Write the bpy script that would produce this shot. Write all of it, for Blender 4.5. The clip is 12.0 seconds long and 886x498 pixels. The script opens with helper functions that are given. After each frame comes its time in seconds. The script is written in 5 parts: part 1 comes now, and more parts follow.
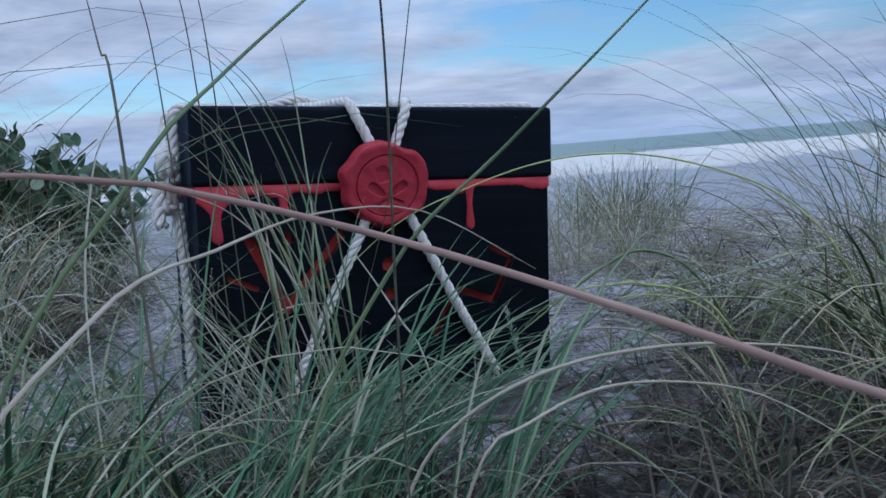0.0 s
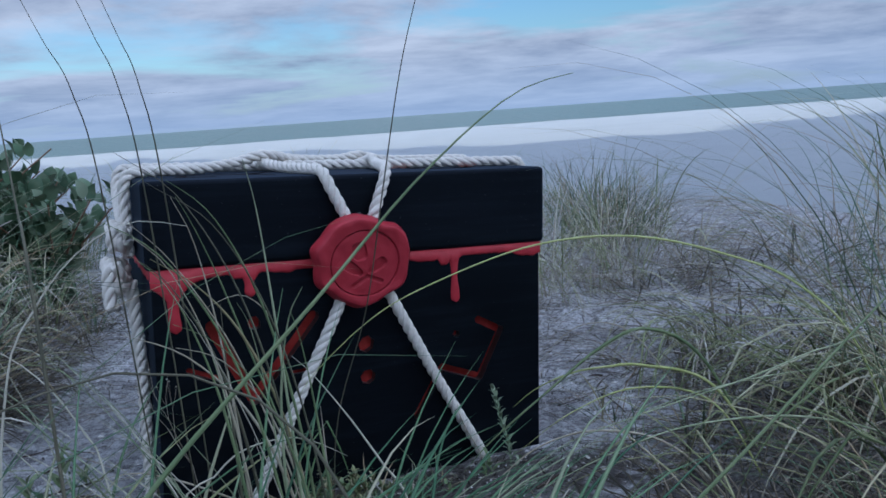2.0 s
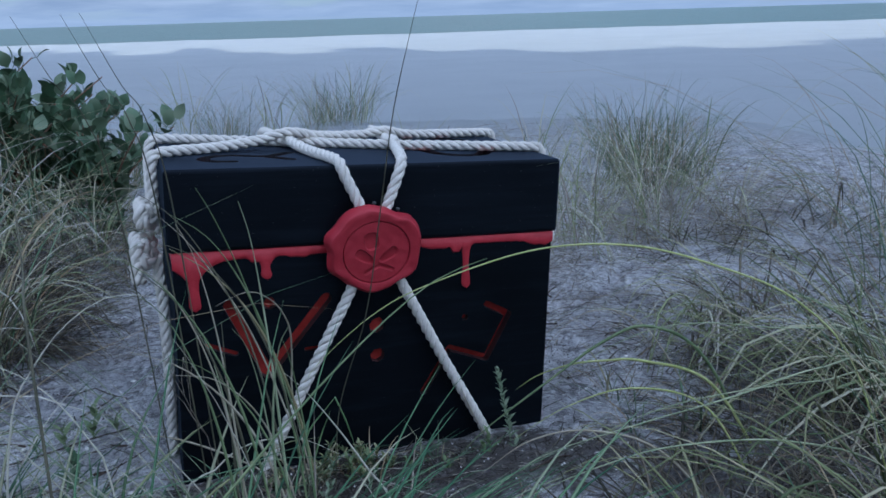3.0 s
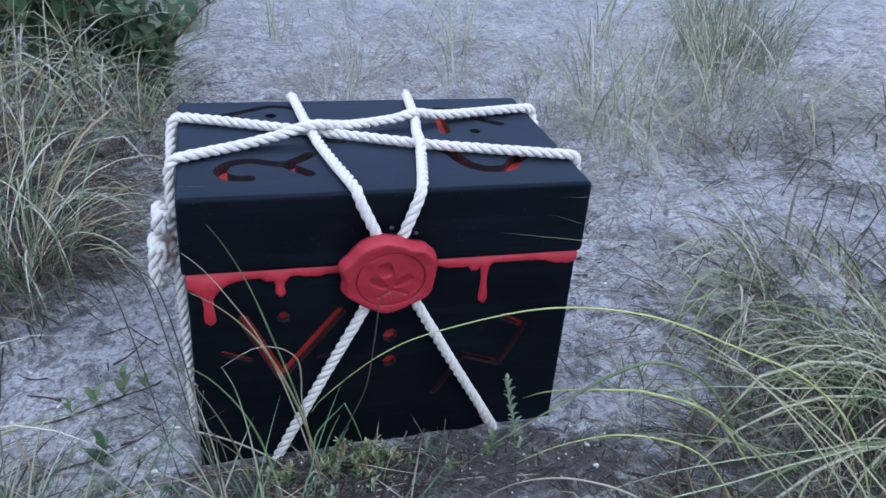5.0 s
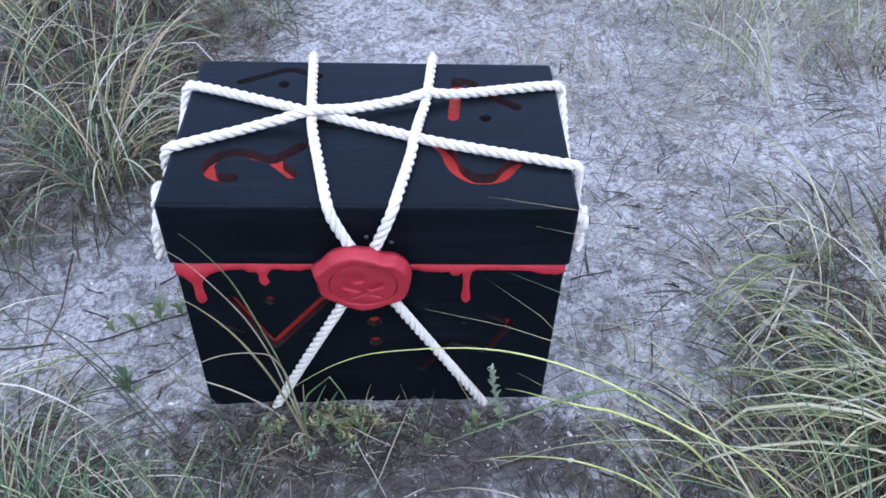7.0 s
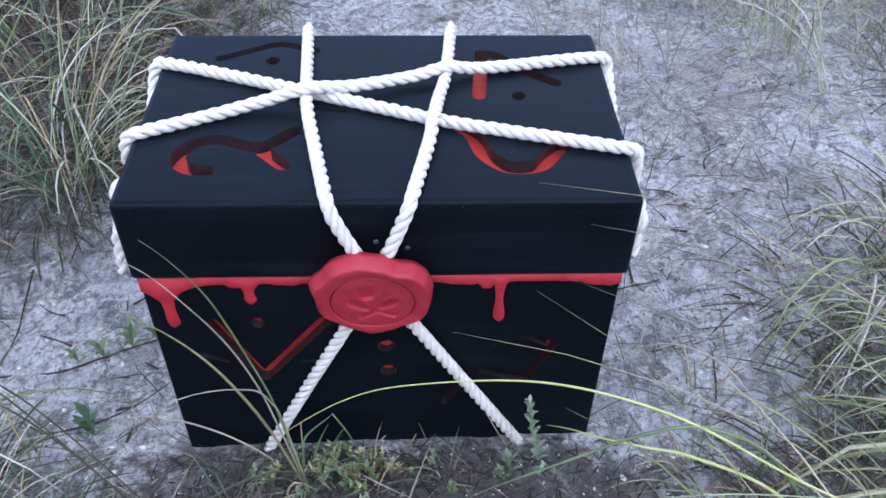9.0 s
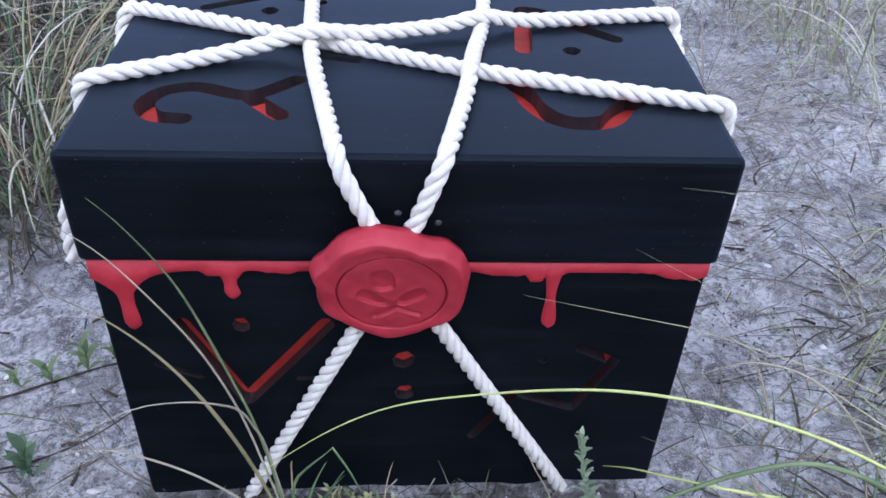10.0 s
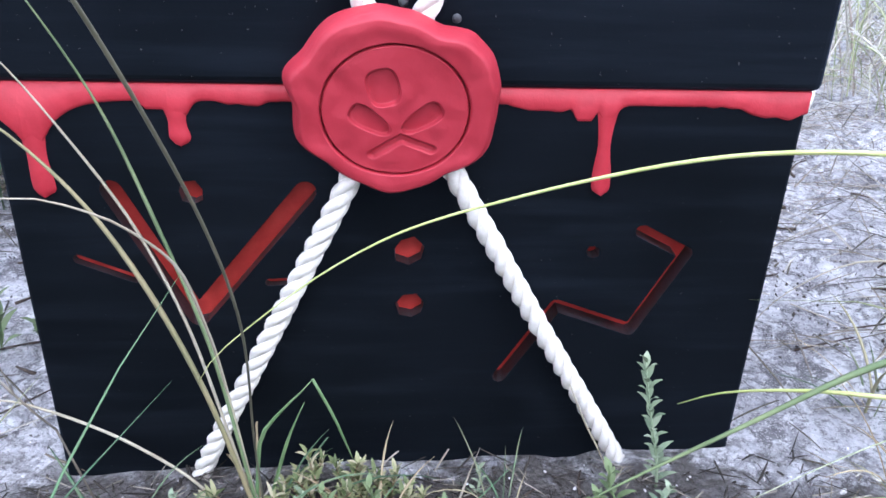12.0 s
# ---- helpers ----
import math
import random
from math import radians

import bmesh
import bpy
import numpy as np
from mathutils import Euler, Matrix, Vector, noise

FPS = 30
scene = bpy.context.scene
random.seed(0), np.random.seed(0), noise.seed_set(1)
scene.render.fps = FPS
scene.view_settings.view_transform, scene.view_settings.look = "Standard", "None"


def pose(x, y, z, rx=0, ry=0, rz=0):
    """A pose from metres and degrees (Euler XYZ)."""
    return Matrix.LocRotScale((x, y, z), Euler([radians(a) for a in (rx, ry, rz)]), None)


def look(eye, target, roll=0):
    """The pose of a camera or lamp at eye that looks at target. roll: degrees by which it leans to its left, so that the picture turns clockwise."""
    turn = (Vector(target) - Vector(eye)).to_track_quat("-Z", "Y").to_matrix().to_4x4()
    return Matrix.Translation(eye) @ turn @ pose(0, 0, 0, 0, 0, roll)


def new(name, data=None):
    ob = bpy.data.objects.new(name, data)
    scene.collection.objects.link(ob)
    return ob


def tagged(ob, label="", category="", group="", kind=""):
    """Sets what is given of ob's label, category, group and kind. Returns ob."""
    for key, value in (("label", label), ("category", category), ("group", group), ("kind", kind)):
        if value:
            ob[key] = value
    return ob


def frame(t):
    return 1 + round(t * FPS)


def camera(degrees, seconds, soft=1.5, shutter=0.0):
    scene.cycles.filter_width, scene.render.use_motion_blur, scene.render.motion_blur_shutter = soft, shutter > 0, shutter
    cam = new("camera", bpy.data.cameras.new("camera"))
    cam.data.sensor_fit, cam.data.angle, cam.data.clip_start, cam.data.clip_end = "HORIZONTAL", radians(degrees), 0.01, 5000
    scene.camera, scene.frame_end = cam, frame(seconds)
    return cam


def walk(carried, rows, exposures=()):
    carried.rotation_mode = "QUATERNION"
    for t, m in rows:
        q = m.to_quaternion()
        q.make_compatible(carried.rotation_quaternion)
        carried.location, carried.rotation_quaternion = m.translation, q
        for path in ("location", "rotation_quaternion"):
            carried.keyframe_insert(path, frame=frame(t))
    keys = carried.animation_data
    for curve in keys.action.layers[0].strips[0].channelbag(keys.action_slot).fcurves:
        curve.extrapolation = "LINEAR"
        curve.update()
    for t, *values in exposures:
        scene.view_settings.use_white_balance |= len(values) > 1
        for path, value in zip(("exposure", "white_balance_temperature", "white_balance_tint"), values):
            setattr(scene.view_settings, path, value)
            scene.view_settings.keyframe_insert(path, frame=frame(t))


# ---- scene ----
import itertools

cam = camera(54.6, 12.0, soft=1.6)

PATH = [
    (0, (-0.32, -1.002, 0.285), (0.421, 0.842, 0.063), -4.5),
    (0.5, (-0.319, -0.989, 0.286), (0.434, 0.851, 0.067), -4.0),
    (1, (-0.308, -0.954, 0.307), (0.471, 0.874, 0.084), -4.2),
    (1.5, (-0.291, -0.907, 0.348), (0.523, 0.902, 0.092), -4.3),
    (2, (-0.281, -0.899, 0.405), (0.51, 0.911, 0.093), -4.0),
    (2.5, (-0.259, -0.916, 0.458), (0.46, 0.906, 0.054), -2.7),
    (3, (-0.233, -0.928, 0.505), (0.411, 0.891, -0.02), -1.7),
    (3.2, (-0.217, -0.941, 0.515), (0.388, 0.881, -0.048), -2.1),
    (4.8, (-0.148, -0.857, 0.724), (0.287, 0.847, -0.228), 1.0),
    (5, (-0.147, -0.826, 0.755), (0.3, 0.85, -0.239), 1.2),
    (5.5, (-0.08, -0.801, 0.829), (0.261, 0.813, -0.302), 1.2),
    (6, (-0.013, -0.789, 0.872), (0.195, 0.746, -0.393), 0.9),
    (6.5, (0.064, -0.743, 0.928), (0.14, 0.731, -0.421), -1.1),
    (7, (0.101, -0.706, 0.954), (0.095, 0.736, -0.433), -2.2),
    (7.2, (0.119, -0.692, 0.955), (0.084, 0.743, -0.437), -3.0),
    (8.8, (0.078, -0.596, 0.851), (0.071, 0.859, -0.521), -3.0),
    (9, (0.075, -0.572, 0.817), (0.068, 0.892, -0.545), -3.1),
    (9.5, (0.06, -0.519, 0.74), (0.072, 0.984, -0.578), -2.3),
    (10, (0.035, -0.485, 0.648), (0.062, 1.085, -0.59), -1.5),
    (10.5, (0.011, -0.463, 0.556), (0.077, 1.155, -0.618), 0.1),
    (11, (0.008, -0.452, 0.495), (0.072, 1.201, -0.629), 0.5),
    (11.5, (-0.003, -0.448, 0.44), (0.099, 1.256, -0.602), 0.2),
    (12, (0.008, -0.456, 0.394), (0.094, 1.313, -0.535), -1.5),
]
# the chest leans 3.2 degrees to its right in the sand
TILT = pose(0, 0, 0, 0, 3.2, 0)
walk(cam, [(t, look(eye, target, roll)) for t, eye, target, roll in PATH],
     [(0, 0.46, 5060, 7), (2.2, 0.38, 5010, 5), (3.1, 0.40, 4890, 4), (4.8, 1.13, 5200, 8), (7, 1.58, 5400, 11), (10, 1.50, 5480, 12), (11, 1.92, 5560, 10), (12, 2.34, 5650, 11)])

# ---- world and light ----
SUN_UP, SUN_TURN = 16.0, 8.0
world = bpy.data.worlds.new("sky")
scene.world = world
world.use_nodes = True


class Nodes:
    """Short calls for a node tree."""

    def __init__(self, tree):
        self.tree = tree
        tree.nodes.clear()

    def add(self, kind, inputs=()):
        n = self.tree.nodes.new(kind)
        for k, v in dict(inputs).items():
            if isinstance(v, bpy.types.NodeSocket):
                self.tree.links.new(v, n.inputs[k])
            else:
                n.inputs[k].default_value = v
        return n

    def math(self, op, a, b=0.0):
        n = self.add("ShaderNodeMath", {0: a, 1: b})
        n.operation = op
        return n.outputs[0]

    def mix(self, fac, a, b):
        n = self.tree.nodes.new("ShaderNodeMix")
        n.data_type = "RGBA"
        for k, v in ((0, fac), (6, a), (7, b)):
            if isinstance(v, bpy.types.NodeSocket):
                self.tree.links.new(v, n.inputs[k])
            else:
                n.inputs[k].default_value = v
        return n.outputs[2]

    def noise(self, vec, scale, detail=4.0, rough=0.55, warp=0.0):
        return self.add("ShaderNodeTexNoise", {"Vector": vec, "Scale": scale, "Detail": detail, "Roughness": rough,
                                               "Distortion": warp}).outputs["Fac"]

    def ramp(self, fac, *stops):
        n = self.add("ShaderNodeValToRGB", {0: fac})
        el = n.color_ramp.elements
        while len(el) < len(stops):
            el.new(0.5)
        for e, (p, c) in zip(el, stops):
            e.position = p
            e.color = (c, c, c, 1) if isinstance(c, (int, float)) else (*c, 1)
        return n.outputs[0]


w = Nodes(world.node_tree)
sky = w.add("ShaderNodeTexSky")
sky.sky_type, sky.sun_disc = "NISHITA", False
sky.sun_elevation, sky.sun_rotation = radians(SUN_UP), radians(180 - SUN_TURN)
sky.air_density, sky.dust_density, sky.ozone_density = 1.0, 0.6, 3.0
direction = w.add("ShaderNodeTexCoord").outputs["Generated"]
axes = w.add("ShaderNodeSeparateXYZ", {0: direction})
height = w.math("ADD", w.math("MAXIMUM", axes.outputs[2], 0.0), 0.11)
flat = w.add("ShaderNodeCombineXYZ", {0: w.math("DIVIDE", axes.outputs[0], height), 1: w.math("DIVIDE", axes.outputs[1], height), 2: 0.3})
banks = w.noise(flat.outputs[0], 0.42, 7.0, 0.55, 0.3)
cover = w.ramp(banks, (0.385, 0.0), (0.49, 1.0))
tone = w.ramp(w.noise(flat.outputs[0], 1.1, 6.0, 0.6, 0.2), (0.32, (0.45, 0.48, 0.58)), (0.66, (0.97, 0.94, 0.98)))
toward_sun = w.math("SUBTRACT", 1.0, w.math("MULTIPLY", axes.outputs[1], 0.62))
lift = w.math("ADD", w.math("MULTIPLY", w.math("MULTIPLY", w.math("MAXIMUM", axes.outputs[2], 0.0), 13.0), toward_sun), 5.8)
bright = w.add("ShaderNodeVectorMath", {0: tone, 3: lift})
bright.operation = "SCALE"
haze = w.ramp(axes.outputs[2], (0.0, 1.0), (0.075, 0.0))
sky_colour = w.mix(cover, sky.outputs[0], bright.outputs[0])
sky_colour = w.mix(w.math("MULTIPLY", haze, 0.75), sky_colour, (3.9, 4.5, 5.7, 1))
back = w.add("ShaderNodeBackground", {"Color": sky_colour, "Strength": 0.078})
w.add("ShaderNodeOutputWorld", {"Surface": back.outputs[0]})

sun = new("sun", bpy.data.lights.new("sun", "SUN"))
sun.data.energy, sun.data.angle, sun.data.color = 5.0, radians(0.6), (1.0, 0.83, 0.60)
sun.matrix_basis = pose(0, 0, 0, 90 - SUN_UP, 0, -SUN_TURN)


# ---- materials ----
def material(name):
    m = bpy.data.materials.new(name)
    m.use_nodes = True
    n = Nodes(m.node_tree)
    shader = n.add("ShaderNodeBsdfPrincipled")
    n.add("ShaderNodeOutputMaterial", {"Surface": shader.outputs[0]})
    return m, n, shader


def put_in(n, shader, **values):
    names = {"colour": "Base Color", "rough": "Roughness", "spec": "Specular IOR Level", "normal": "Normal", "metal": "Metallic",
             "tint": "Specular Tint", "through": "Subsurface Weight", "coat": "Coat Weight"}
    for k, v in values.items():
        socket = shader.inputs[names[k]]
        if isinstance(v, bpy.types.NodeSocket):
            n.tree.links.new(v, socket)
        else:
            socket.default_value = v


def bump(n, height_socket, strength, distance):
    return n.add("ShaderNodeBump", {"Height": height_socket, "Strength": strength, "Distance": distance}).outputs[0]


def place_of(n, stretch=(1, 1, 1), kind="Object"):
    c = n.add("ShaderNodeTexCoord").outputs[kind]
    return n.add("ShaderNodeMapping", {"Vector": c, "Scale": stretch}).outputs[0]


def black_paint(name, grain):
    m, n, sh = material(name)
    fine = n.noise(place_of(n, grain), 60.0, 6.0, 0.7)
    brush = n.noise(place_of(n, (0.05, 0.7, 0.7)), 95.0, 5.0, 0.65, 0.3)
    wide = n.noise(place_of(n), 9.0, 4.0, 0.6, 0.4)
    dust = n.ramp(n.noise(place_of(n), 420.0, 2.0, 0.5), (0.735, 0.0), (0.78, 1.0))
    col = n.mix(wide, (0.0030, 0.0038, 0.0050, 1), (0.0060, 0.0076, 0.0100, 1))
    col = n.mix(n.ramp(brush, (0.49, 0.0), (0.68, 0.6)), col, (0.0100, 0.0128, 0.0175, 1))
    col = n.mix(n.math("MULTIPLY", dust, 0.25), col, (0.35, 0.34, 0.33, 1))
    worn = n.math("ADD", n.math("MULTIPLY", wide, 0.55), n.math("MULTIPLY", brush, 0.45))
    face = bump(n, n.math("ADD", fine, brush), 0.35, 0.0006)
    put_in(n, sh, colour=col, rough=0.7, spec=0.0, normal=face)
    # gloss tinted blue, to stand in for the reflection of a bluer sky
    sheen = n.add("ShaderNodeBsdfGlossy", {"Color": (0.55, 0.68, 0.95, 1), "Roughness": n.ramp(worn, (0.36, 0.28), (0.62, 0.56)), "Normal": face})
    both = n.add("ShaderNodeMixShader", {0: n.math("MINIMUM", n.add("ShaderNodeFresnel", {"IOR": 1.24}).outputs[0], 0.085), 1: sh.outputs[0], 2: sheen.outputs[0]})
    finish = next(node for node in n.tree.nodes if node.type == "OUTPUT_MATERIAL")
    n.tree.links.new(both.outputs[0], finish.inputs[0])
    return m


def simple(name, low, high, scale, rough=0.7, relief=0.3, distance=0.001, spec=0.3, detail=5.0, stretch=(1, 1, 1)):
    m, n, sh = material(name)
    p = place_of(n, stretch)
    a, b = n.noise(p, scale, detail, 0.6), n.noise(p, scale * 7.3, 3.0, 0.6)
    put_in(n, sh, colour=n.mix(n.ramp(a, (0.3, 0.0), (0.7, 1.0)), (*low, 1), (*high, 1)), rough=rough, spec=spec,
           normal=bump(n, n.math("ADD", n.math("MULTIPLY", b, 0.4), a), relief, distance))
    return m


BLACK = black_paint("black painted wood", (0.12, 1, 1))
GROOVE = simple("dark groove wall", (0.010, 0.011, 0.014), (0.03, 0.03, 0.034), 90, 0.38, 0.3, 0.001, 0.45)
RED_GROOVE = simple("red groove paint", (0.36, 0.024, 0.020), (0.52, 0.050, 0.040), 60, 0.6, 0.3)
RED_DRIP = simple("red drip paint", (0.35, 0.015, 0.028), (0.49, 0.034, 0.052), 45, 0.5, 0.4, 0.001, 0.4)
WAX = simple("red wax", (0.35, 0.021, 0.036), (0.43, 0.034, 0.053), 34, 0.5, 0.30, 0.0018, 0.35)
ROPE = simple("white cotton", (0.70, 0.665, 0.60), (0.84, 0.80, 0.74), 190, 0.95, 0.9, 0.0010, 0.1, 4.0)
CLOD = simple("sand clod", (0.52, 0.50, 0.51), (0.92, 0.90, 0.92), 55, 0.95, 0.6, 0.002, 0.1)
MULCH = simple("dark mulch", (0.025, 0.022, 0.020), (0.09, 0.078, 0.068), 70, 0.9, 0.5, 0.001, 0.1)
SHELL = simple("shell", (0.50, 0.47, 0.45), (0.78, 0.75, 0.72), 120, 0.6)
STEEL = simple("dark screw", (0.05, 0.05, 0.055), (0.12, 0.12, 0.13), 200, 0.4)


def leaf_material(name, stops, rough=0.62, stripe=0.25):
    m, n, sh = material(name)
    rnd = n.math("FRACT", n.math("ADD", n.add("ShaderNodeNewGeometry").outputs["Random Per Island"], n.add("ShaderNodeObjectInfo").outputs["Random"]))
    col = n.add("ShaderNodeValToRGB", {0: rnd})
    el = col.color_ramp.elements
    while len(el) < len(stops):
        el.new(0.5)
    for e, (p, c) in zip(el, stops):
        e.position, e.color = p, (*c, 1)
    spot = n.noise(place_of(n), 38.0, 4.0, 0.65)
    out = n.mix(n.math("MULTIPLY", n.ramp(spot, (0.45, 0.0), (0.75, 1.0)), stripe * 2), col.outputs[0], (0.36, 0.31, 0.20, 1))
    put_in(n, sh, colour=out, rough=rough, spec=0.3, normal=bump(n, n.noise(place_of(n), 300.0), 0.2, 0.0004))
    sh.inputs["Subsurface Weight"].default_value = 0.0
    return m


GREEN = leaf_material("dune grass", ((0.0, (0.051, 0.100, 0.054)), (0.3, (0.098, 0.174, 0.098)), (0.55, (0.196, 0.263, 0.154)),
                                     (0.78, (0.443, 0.370, 0.233)), (1.0, (0.255, 0.174, 0.098))))
PALE = leaf_material("yellowing dune grass", ((0.0, (0.145, 0.199, 0.086)), (0.25, (0.306, 0.349, 0.173)), (0.5, (0.510, 0.498, 0.345)),
                                              (0.82, (0.592, 0.565, 0.528)), (1.0, (0.204, 0.157, 0.124))))
DEEP_GREEN = leaf_material("deep green grass", ((0.0, (0.025, 0.062, 0.036)), (0.4, (0.060, 0.130, 0.068)), (0.75, (0.130, 0.205, 0.100)), (1.0, (0.40, 0.36, 0.25))), 0.6, 0.08)
OLIVE = leaf_material("olive grass", ((0.0, (0.070, 0.100, 0.036)), (0.35, (0.150, 0.185, 0.075)), (0.65, (0.30, 0.31, 0.155)), (1.0, (0.50, 0.45, 0.31))), 0.6, 0.15)
FRESH = leaf_material("fresh green grass", ((0.0, (0.036, 0.095, 0.050)), (0.4, (0.075, 0.170, 0.085)), (0.75, (0.150, 0.255, 0.130)), (1.0, (0.42, 0.41, 0.29))), 0.55, 0.06)
DRY = leaf_material("dry grass", ((0.0, (0.10, 0.085, 0.075)), (0.4, (0.27, 0.235, 0.195)), (0.75, (0.40, 0.36, 0.30)), (1.0, (0.58, 0.55, 0.48))))
STRAW_MIX = leaf_material("straw and green blades", ((0.0, (0.14, 0.20, 0.11)), (0.4, (0.34, 0.36, 0.26)), (1.0, (0.56, 0.53, 0.45))))
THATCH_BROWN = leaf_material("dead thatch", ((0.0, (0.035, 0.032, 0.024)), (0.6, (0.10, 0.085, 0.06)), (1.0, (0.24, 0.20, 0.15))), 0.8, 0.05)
STALK = leaf_material("brown stalk", ((0.0, (0.16, 0.085, 0.055)), (1.0, (0.26, 0.17, 0.11))), 0.6, 0.1)
LEAF = leaf_material("shrub leaf", ((0.0, (0.052, 0.099, 0.053)), (0.6, (0.105, 0.179, 0.098)), (1.0, (0.209, 0.271, 0.179))), 0.5, 0.08)
HERB = leaf_material("pale herb leaf", ((0.0, (0.16, 0.22, 0.14)), (0.6, (0.28, 0.35, 0.23)), (1.0, (0.40, 0.46, 0.33))), 0.6, 0.1)


def sand_material():
    m, n, sh = material("dune sand")
    p = place_of(n)
    grains = n.noise(p, 620.0, 2.0, 0.6)
    salt = n.noise(p, 210.0, 5.0, 0.80, 0.3)
    crust = n.noise(p, 34.0, 7.0, 0.70, 1.2)
    clods = n.noise(p, 15.0, 6.0, 0.66, 0.9)
    damp = n.noise(p, 4.0, 6.0, 0.65, 0.8)
    shake = n.add("ShaderNodeVectorMath", {0: n.add("ShaderNodeTexNoise", {"Vector": p, "Scale": 60.0, "Detail": 3.0}).outputs["Color"], 3: 0.012})
    shake.operation = "SCALE"
    loose = n.add("ShaderNodeVectorMath", {0: p, 1: shake.outputs[0]}).outputs[0]
    crumbs_big, crumbs_small = (n.add("ShaderNodeTexVoronoi", {"Vector": loose, "Scale": k}).outputs["Distance"] for k in (95.0, 300.0))
    patches = n.noise(p, 9.0, 8.0, 0.68, 1.0)
    col = n.mix(n.ramp(patches, (0.40, 0.0), (0.55, 1.0)), (0.60, 0.59, 0.62, 1), (0.98, 0.97, 1.0, 1))
    # shade painted into the sand: hollows and gaps of the relief go darker
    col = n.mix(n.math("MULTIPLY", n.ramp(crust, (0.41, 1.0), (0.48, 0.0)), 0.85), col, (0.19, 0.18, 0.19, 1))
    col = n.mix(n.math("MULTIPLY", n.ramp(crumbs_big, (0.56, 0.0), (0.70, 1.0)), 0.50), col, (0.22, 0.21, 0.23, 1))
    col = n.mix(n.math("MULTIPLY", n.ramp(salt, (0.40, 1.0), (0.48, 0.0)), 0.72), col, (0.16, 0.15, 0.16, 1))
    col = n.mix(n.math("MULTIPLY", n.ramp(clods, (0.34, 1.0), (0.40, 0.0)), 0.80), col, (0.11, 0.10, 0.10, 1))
    rot = n.ramp(n.noise(p, 80.0, 8.0, 0.85, 1.5), (0.60, 0.0), (0.64, 1.0))
    col = n.mix(n.math("MULTIPLY", n.math("MULTIPLY", rot, n.ramp(patches, (0.42, 1.0), (0.56, 0.25))), 0.85), col, (0.055, 0.047, 0.042, 1))
    col = n.mix(n.math("MULTIPLY", n.ramp(damp, (0.34, 1.0), (0.46, 0.0)), 0.25), col, (0.30, 0.28, 0.27, 1))
    col = n.mix(n.ramp(grains, (0.56, 0.0), (0.65, 0.85)), col, (0.97, 0.95, 0.95, 1))
    # patches of dark humus: before the chest, under the thick grass on both sides; under grass they also paint its
    # shade
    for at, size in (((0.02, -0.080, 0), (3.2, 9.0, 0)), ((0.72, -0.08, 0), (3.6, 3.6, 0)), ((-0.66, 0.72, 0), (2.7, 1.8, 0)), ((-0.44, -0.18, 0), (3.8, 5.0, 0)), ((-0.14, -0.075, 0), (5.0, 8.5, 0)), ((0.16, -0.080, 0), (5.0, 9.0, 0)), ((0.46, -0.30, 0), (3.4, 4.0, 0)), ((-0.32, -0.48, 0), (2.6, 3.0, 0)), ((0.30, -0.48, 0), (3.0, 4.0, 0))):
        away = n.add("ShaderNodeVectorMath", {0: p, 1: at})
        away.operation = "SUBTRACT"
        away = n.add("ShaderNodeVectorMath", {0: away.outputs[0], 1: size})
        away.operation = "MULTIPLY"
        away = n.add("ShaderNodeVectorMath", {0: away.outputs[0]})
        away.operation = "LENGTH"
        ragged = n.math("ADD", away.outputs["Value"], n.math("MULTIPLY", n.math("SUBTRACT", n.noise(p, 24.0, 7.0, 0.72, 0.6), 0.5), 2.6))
        soil_and_shade = n.mix(salt, (0.05, 0.044, 0.038, 1), (0.23, 0.205, 0.19, 1))
        col = n.mix(n.math("MULTIPLY", n.ramp(ragged, (0.62, 1.0), (1.0, 0.0)), 0.72), col, soil_and_shade)
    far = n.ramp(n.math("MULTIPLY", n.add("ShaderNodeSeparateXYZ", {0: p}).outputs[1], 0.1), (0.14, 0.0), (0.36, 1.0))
    # cool tint paints the blue skylight of the shaded beach into its sand
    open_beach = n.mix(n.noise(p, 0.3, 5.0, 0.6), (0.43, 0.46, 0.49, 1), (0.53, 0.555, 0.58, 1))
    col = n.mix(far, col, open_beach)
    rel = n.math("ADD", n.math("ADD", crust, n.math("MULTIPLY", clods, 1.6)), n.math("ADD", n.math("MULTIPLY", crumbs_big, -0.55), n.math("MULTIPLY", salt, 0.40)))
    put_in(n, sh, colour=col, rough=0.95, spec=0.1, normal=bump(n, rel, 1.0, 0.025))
    return m


SAND = sand_material()
# kept pale so the added blocks throw fill onto the chest's front
SHADE_BLOCK = simple("pale shade block", (0.70, 0.69, 0.67), (0.80, 0.79, 0.77), 0.6, 0.9)


def water_material():
    m, n, sh = material("sea water")
    p = place_of(n, (0.25, 1, 1))
    chop = n.noise(p, 0.9, 5.0, 0.6)
    foam = n.ramp(n.noise(place_of(n, (0.05, 1, 1)), 0.16, 5.0, 0.65), (0.66, 0.0), (0.72, 1.0))
    put_in(n, sh, colour=n.mix(foam, (0.07, 0.13, 0.13, 1), (0.6, 0.62, 0.6, 1)), rough=0.35, spec=0.4, normal=bump(n, chop, 0.6, 0.5))
    return m


WATER = water_material()


# ---- mesh helpers ----
def mesh_object(name, bm, mats, parent=None, label="", smooth=True):
    data = bpy.data.meshes.new(name)
    bm.to_mesh(data)
    bm.free()
    for mt in mats if isinstance(mats, (list, tuple)) else [mats]:
        data.materials.append(mt)
    if smooth:
        data.polygons.foreach_set("use_smooth", [True] * len(data.polygons))
    ob = new(name, data)
    ob.parent = parent
    if label:
        tagged(ob, label)
    return ob


